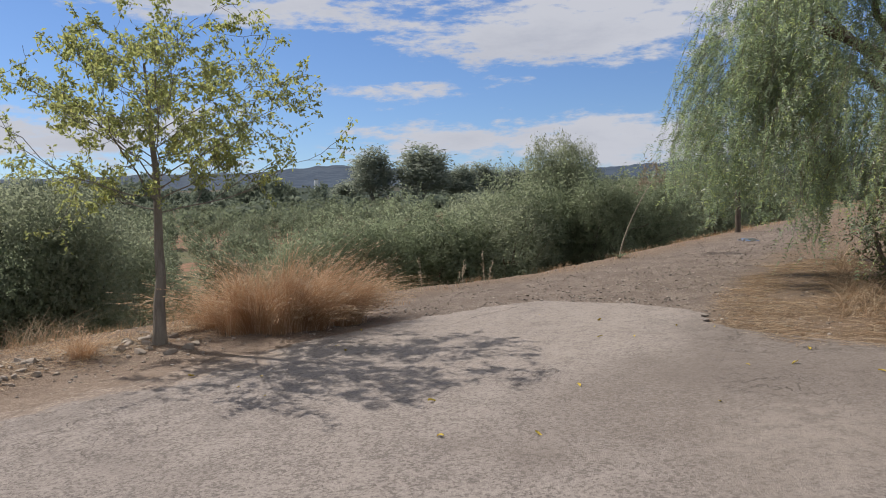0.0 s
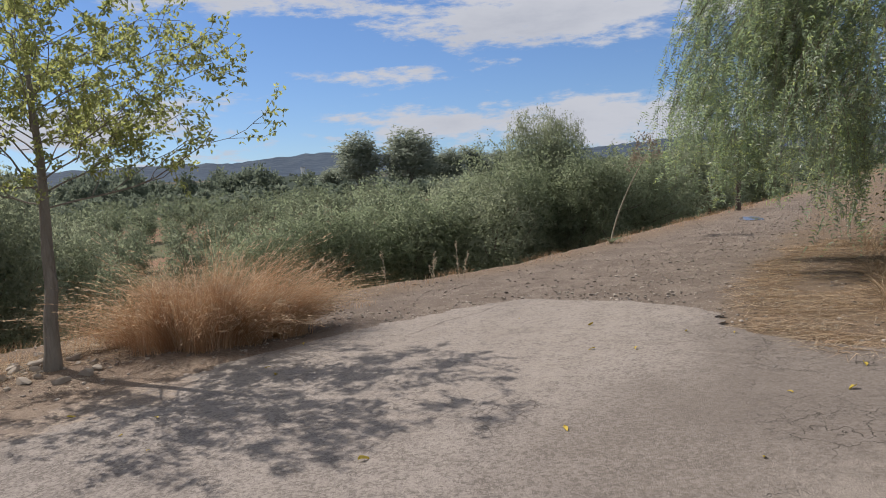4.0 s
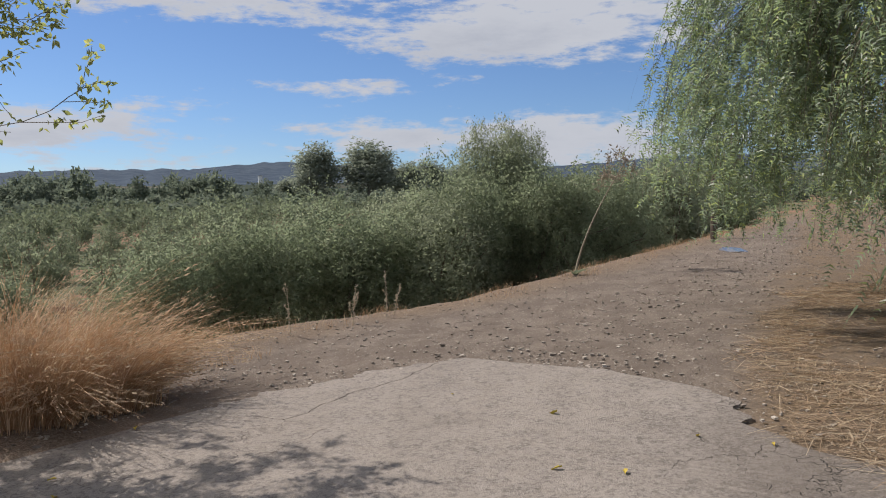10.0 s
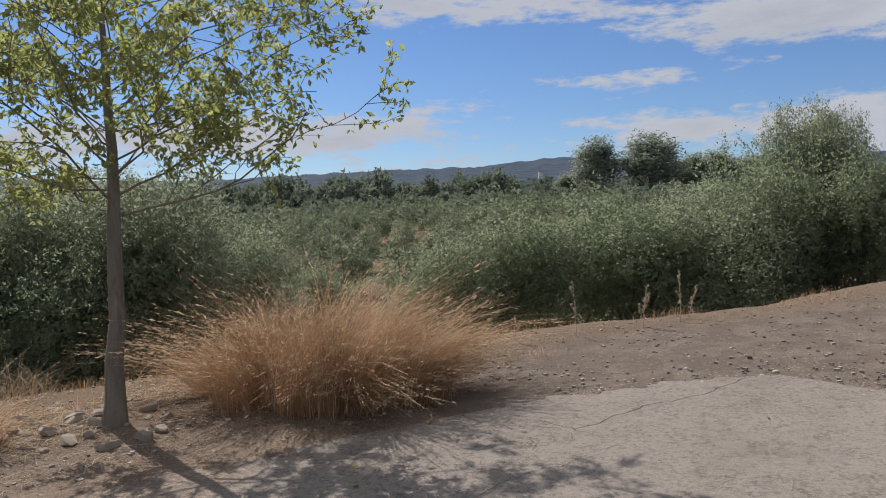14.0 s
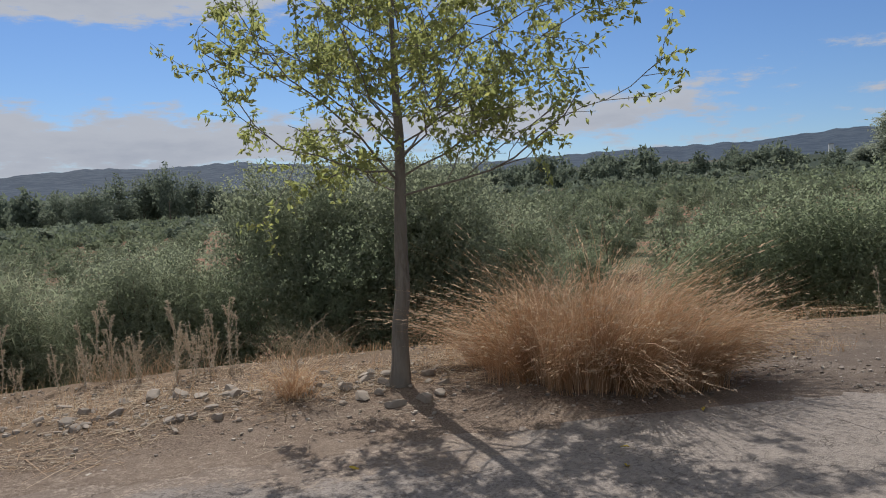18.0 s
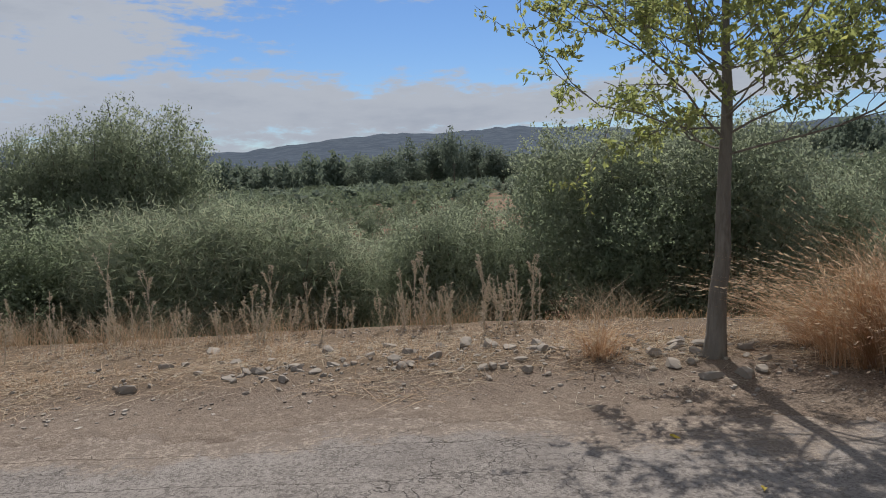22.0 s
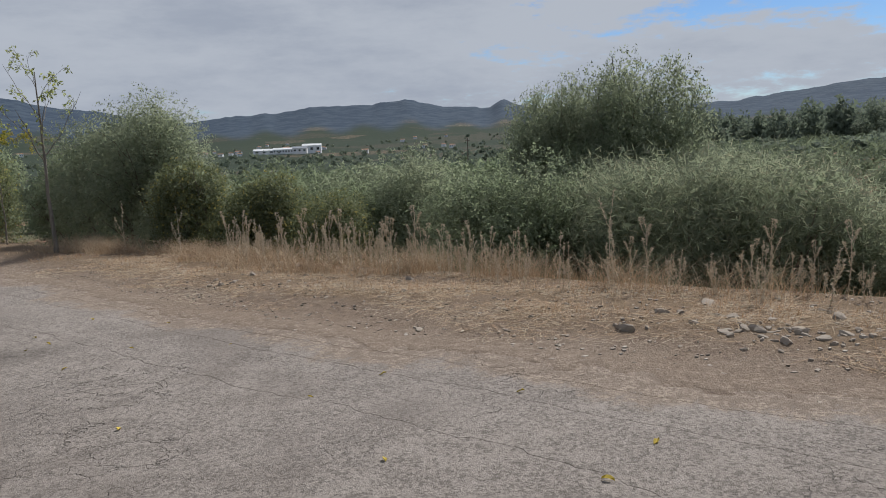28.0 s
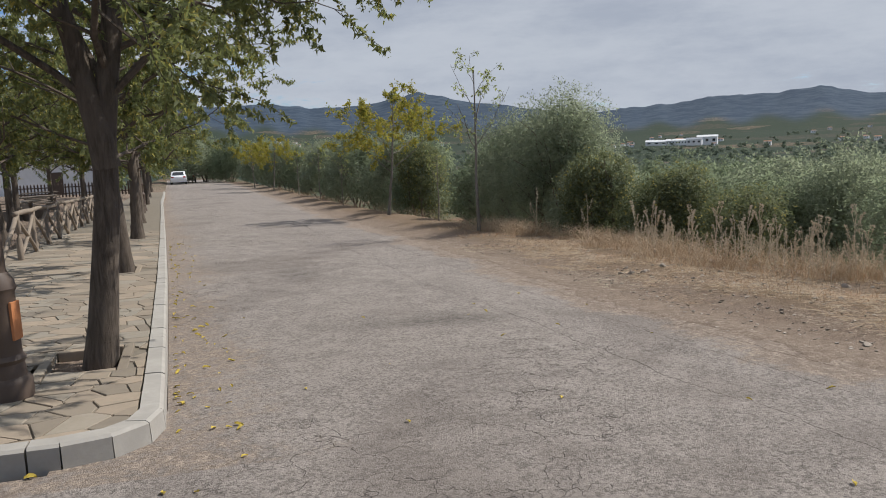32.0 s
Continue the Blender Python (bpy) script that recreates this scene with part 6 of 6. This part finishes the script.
def thistle(seed, tall):
    """A dead branching thistle with round seed heads."""
    rr = np.random.RandomState(seed)
    th = thing("dead_thistle", "dead pale-brown thistle stalk with dry seed heads", "weed", "verge thistles")
    g, heads = Geo(), Geo()
    main = curve_pts((0, 0, -0.03), (rr.normal() * 0.06, rr.normal() * 0.06, tall), 0.05, 7, rr)
    g.tube(main, np.linspace(0.0055, 0.003, 7), 4)
    part("stalk", g.mesh("stalk", M_THISTLE), None, th)
    stems = [main]
    for i in range(rr.randint(2, 6)):
        u = rr.uniform(0.25, 0.75)
        q = np.array([np.interp(u, np.linspace(0, 1, 7), main[:, c]) for c in range(3)])
        a = rr.uniform(0, 6.28)
        ln = tall * rr.uniform(0.18, 0.42)
        e = q + np.array((math.cos(a) * ln * 0.35, math.sin(a) * ln * 0.35, ln))
        arm = Geo()
        pts = curve_pts(q, e, 0.12, 7, rr)
        arm.tube(pts, np.linspace(0.0045, 0.0025, 7), 3)
        part("side_stalk", arm.mesh("side_stalk", M_THISTLE), None, th)
        stems.append(pts)
    for pts in stems:
        # bracts stand out round the upper part of each stalk
        k = 40
        f = 6 * (1 - 0.55 * rr.uniform(0, 1, k) ** 1.3)
        b = np.clip(f.astype(int), 0, 5)
        at_stem = pts[b] + (pts[b + 1] - pts[b]) * (f - b)[:, None]
        d = unit(k, rr) * (1, 1, 0.5) + np.array((0, 0, 0.55))
        one = Geo()
        one.leaves(at_stem, d, 0.030, 0.010, rr)
        ob = part("seed_head", one.mesh("seed_head", M_THISTLE), None, th)
        ob["kind"] = "stuff"
    k = 30
    z = rr.uniform(0.03, 0.55, k) * tall
    pos = np.stack([np.interp(z, main[:, 2], main[:, c]) for c in range(3)], -1)
    heads.leaves(pos, unit(k, rr) + (0, 0, -0.3), 0.055, 0.012, rr)
    part("dry_foliage", heads.mesh("dry_foliage", M_THISTLE), None, th)
    return th


kinds = [thistle(70 + i, h) for i, h in enumerate((0.75, 0.6, 0.9, 0.5, 1.1))]
rk = np.random.RandomState(21)
places = [(9.15, 7.3, 0), (9.9, 7.05, 1), (10.4, 6.95, 0), (10.6, 7.0, 3), (8.5, 7.45, 3), (-1.1, 9.6, 4), (-12.6, 9.2, 4), (-10.6, 9.4, 4), (-8.9, 9.4, 2), (-6.6, 9.5, 2)]
for i in range(165):
    s = rk.uniform(-9, 3.6)
    places.append((s, float(bank_edge(s)) - 0.45 + 0.35 * rk.normal() * 0.8 + 0.25, rk.randint(0, 4)))
done = set()
for i, (s, n, k) in enumerate(places):
    x, y = xy(s, n)
    size = (rk.uniform(0.50, 0.88) if s > -4 else rk.uniform(0.70, 1.10)) * (0.85 if s > 8 else 1)
    if k in done:
        again(kinds[k], x, y, turn=rk.uniform(0, 360), size=size)
    else:
        put(kinds[k], x, y, turn=rk.uniform(0, 360), size=0.75 if s > 8 else 1.0)
        done.add(k)

# agave stalk leaning over the bank
agave = thing("agave_flower_stalk", "tall pale leaning agave stalk with dry flower head", "agave")
rk = np.random.RandomState(5)
g = Geo()
pts = np.array([(0.25 * t + 0.75 * t ** 1.5, 0.1 * t, 2.35 * t - 0.15 * t * t) for t in np.linspace(0, 1, 10)])
g.tube(pts, np.linspace(0.020, 0.008, 10), 7)
part("stalk", g.mesh("stalk", M_DEAD, True), None, agave)
for i in range(16):
    u = rk.uniform(0.72, 1.0)
    q = np.array([np.interp(u, np.linspace(0, 1, 10), pts[:, c]) for c in range(3)])
    d = unit(1, rk)[0] * (1, 1, 0.4) + (0, 0, 0.3)
    e = q + d * 0.30
    g = Geo()
    g.tube(curve_pts(q, e, 0.1, 4, rk), np.linspace(0.008, 0.004, 4), 3)
    twig = part("flower_twig", g.mesh("flower_twig", M_DEAD), None, agave)
    g = Geo()
    g.leaves(np.repeat(e[None], 26, 0) + rk.normal(size=(26, 3)) * 0.05, unit(26, rk) + (0, 0, 0.5), 0.07, 0.03, rk)
    part("flower_head", g.mesh("flower_head", M_DEAD), None, twig)["kind"] = "stuff"
g = Geo()
for i in range(9):
    a = i * 0.7
    ln = rk.uniform(0.25, 0.45)
    t = np.linspace(0, 1, 5)
    p = np.stack((np.cos(a) * ln * t, np.sin(a) * ln * t, ln * (0.9 * t - 0.6 * t * t)), -1)
    g.blades(p[None], np.array((0.07,)))
part("leaf_rosette", g.mesh("leaf_rosette", M_GREY), None, agave)
x, y = xy(14.2, 6.15)
put(agave, x, y, turn=-12, size=0.82)

# a weathered post at the bend of the track, and a shallow puddle in its rut
post = thing("wooden_post", "weathered dark wooden post at the bend of the track", "post")
g = Geo()
g.tube([(0, 0, -0.3), (0.005, 0, 0.6), (0.0, 0.01, 1.2), (0.015, 0.0, 1.78), (0.015, 0.0, 1.79)], (0.075, 0.07, 0.066, 0.06, 0.0), 9)
part("shaft", g.mesh("shaft", M_DBARK, True), None, post)
put(post, 7.7, 19.1)
M_PUDDLE = Mat("muddy_water", 0.06, 0, 0.5).color((0.10, 0.085, 0.07)).m
rim = []
for i in range(28):
    a = 2 * math.pi * i / 28
    q = 1 + 0.22 * math.sin(2 * a + 1) + 0.10 * math.sin(5 * a)
    x, y = 7.0 + 0.17 * q * math.cos(a), 16.75 + 0.50 * q * math.sin(a)
    rim.append((x, y, height(x, y)))
tagged(new("puddle", prism(rim, -0.03, 0.012, M_PUDDLE, "puddle", 0.01)), "shallow muddy puddle in the gravel track rut", "puddle")

# fallen leaves on the asphalt
M_FALLEN = leaf_material("fallen_leaf", (0.40, 0.27, 0.05), (0.62, 0.50, 0.10), (0.25, 0.15, 0.06), 0.25, 0.1, 0.7)
lf = []
for i in range(3):
    rr = np.random.RandomState(i)
    bm = bmesh.new()
    L, W = 0.075, 0.04
    spine = [(-L / 2 + L * t, 0, 0.012 * math.sin(3 * t + i)) for t in (0, 0.3, 0.65, 1)]
    row = []
    for j, p in enumerate(spine):
        w = (0.08, 1.0, 0.8, 0.05)[j] * W / 2
        row.append([bm.verts.new((p[0], -w, p[2] + 0.010 * (1 + i) * w / W)), bm.verts.new((p[0], 0, p[2])), bm.verts.new((p[0], w, p[2] + 0.014))])
    for a, b in zip(row, row[1:]):
        for j in range(2):
            bm.faces.new((a[j], b[j], b[j + 1], a[j + 1]))
    me = bpy.data.meshes.new("fallen_leaf")
    bm.to_mesh(me)
    bm.free()
    me.materials.append(M_FALLEN)
    lf.append(me)
rk = np.random.RandomState(31)
for i in range(175):
    if i < 110:
        s = -1.6 - 16 * rk.rand() ** 1.5
        n = float(kerb_n(s)) + 0.06 + 0.5 * rk.rand() ** 2
    elif i < 117:
        s, n = rk.uniform(-1.3, -0.2), rk.uniform(0.6, 1.7)
    else:
        s, n = rk.uniform(-6, 8), rk.uniform(0.5, 6.3)
    if on_asphalt(np.array(s), np.array(n)) < 0.05:
        continue
    x, y = xy(s, n)
    ob = tagged(new("fallen_leaf", lf[i % 3]), "small curled yellow fallen leaf on the asphalt", "leaf", "fallen leaves")
    k = rk.uniform(0.45, 0.95)
    ob.matrix_basis = pose(x, y, float(road_plane(s, n) + 0.012 * ripple(x, y)) + 0.013, rk.uniform(-10, 10), rk.uniform(-10, 10), rk.uniform(0, 360)) @ Matrix.Diagonal((k, k, k, 1))

# ---- valley: tower, pole, white works, village ----
tower = thing("white_tower", "slim white tower among the trees beyond the grove", "tower")
bm = bmesh.new()
box(bm, -1.4, -1.4, -1, 1.4, 1.4, 7.4, 0.05)
part("shaft", bm, M_WHITE, tower)
bm = bmesh.new()
box(bm, -1.6, -1.6, 7.4, 1.6, 1.6, 7.8, 0.03)
part("cap", bm, M_KERB, tower)
x, y = spot(9.6, 560)
put(tower, x, y, 1.7 + 560 * math.tan(radians(2.15)), 15)
pole = thing("utility_pole", "dark wooden utility pole in the valley", "pole")
g = Geo()
g.tube([(0, 0, -1), (0, 0, 4), (0, 0, 8)], (0.16, 0.14, 0.11), 8)
part("post", g.mesh("post", M_BARK), None, pole)
bm = bmesh.new()
box(bm, -0.7, -0.06, 7.3, 0.7, 0.06, 7.42)
part("crossarm", bm, M_BARK, pole)
x, y = spot(92.8, 190)
put(pole, x, y, 1.6 - 190 * math.tan(radians(2.77)), 90)
x, y = spot(57.5, 230)
again(pole, x, y, turn=60)


def house(label, w, d, h, roof_mat, name="valley_house", windows=4):
    th = thing(name, label, "building")
    bm = bmesh.new()
    box(bm, -w / 2, -d / 2, -1.5, w / 2, d / 2, h)
    part("wall", bm, M_WHITE, th)
    bm = bmesh.new()
    v = [bm.verts.new(p) for p in ((-w / 2 - 0.4, -d / 2 - 0.4, h), (w / 2 + 0.4, -d / 2 - 0.4, h), (w / 2 + 0.4, d / 2 + 0.4, h), (-w / 2 - 0.4, d / 2 + 0.4, h), (-w / 2 - 0.4, 0, h + d * 0.17), (w / 2 + 0.4, 0, h + d * 0.17))]
    for f in ((0, 1, 5, 4), (2, 3, 4, 5), (3, 0, 4), (1, 2, 5), (0, 3, 2, 1)):
        bm.faces.new([v[i] for i in f])
    part("roof", bm, roof_mat, th)
    for i in range(windows):
        x0 = -w / 2 + w * (i + 0.3) / windows
        bm = bmesh.new()
        box(bm, x0, -d / 2 - 0.05, h * 0.35, x0 + w * 0.4 / windows, -d / 2 - 0.004, h * 0.72)
        part("window", bm, M_GLASS, th)
    return th


M_TILE = plain_material("clay_roof_tile", (0.30, 0.16, 0.10), (0.42, 0.25, 0.17), 3, 0.9, 0.2)
M_SHEET = plain_material("pale_roof_sheet", (0.62, 0.63, 0.64), (0.72, 0.73, 0.74), 1, 0.6, 0.1)
M_DARKROOF = plain_material("grey_roof_sheet", (0.20, 0.22, 0.25), (0.28, 0.30, 0.33), 1, 0.7, 0.1)
works = house("long white industrial building in the valley village", 46, 16, 7, M_SHEET, "white_works", 9)
x, y = spot(106.6, 900)
put(works, x, y, 1.6 - 900 * math.tan(radians(0.98)), 100, 0.66)
for a, r, w, h, m in ((104.7, 905, 22, 8, M_SHEET), (108.2, 930, 26, 4, M_SHEET), (105.6, 860, 16, 5, M_DARKROOF)):
    x, y = spot(a, r)
    put(house("white valley building beside the works", w, 12, h, m, windows=3), x, y, 1.6 - r * math.tan(radians(0.98)), 100)
rk = np.random.RandomState(77)
cottage = house("small white valley house with tiled roof", 10, 8, 4.5, M_TILE, windows=3)
for i in range(46):
    a, r = rk.uniform(93, 141), rk.uniform(780, 1500)
    if i < 14:
        a, r = rk.uniform(103, 116), rk.uniform(880, 1050)
    x, y = spot(a, r)
    if i:
        again(cottage, x, y, height(x, y) + 1.0, rk.uniform(60, 140), rk.uniform(0.4, 0.8))
    else:
        put(cottage, x, y, height(x, y) + 1.0, 90)
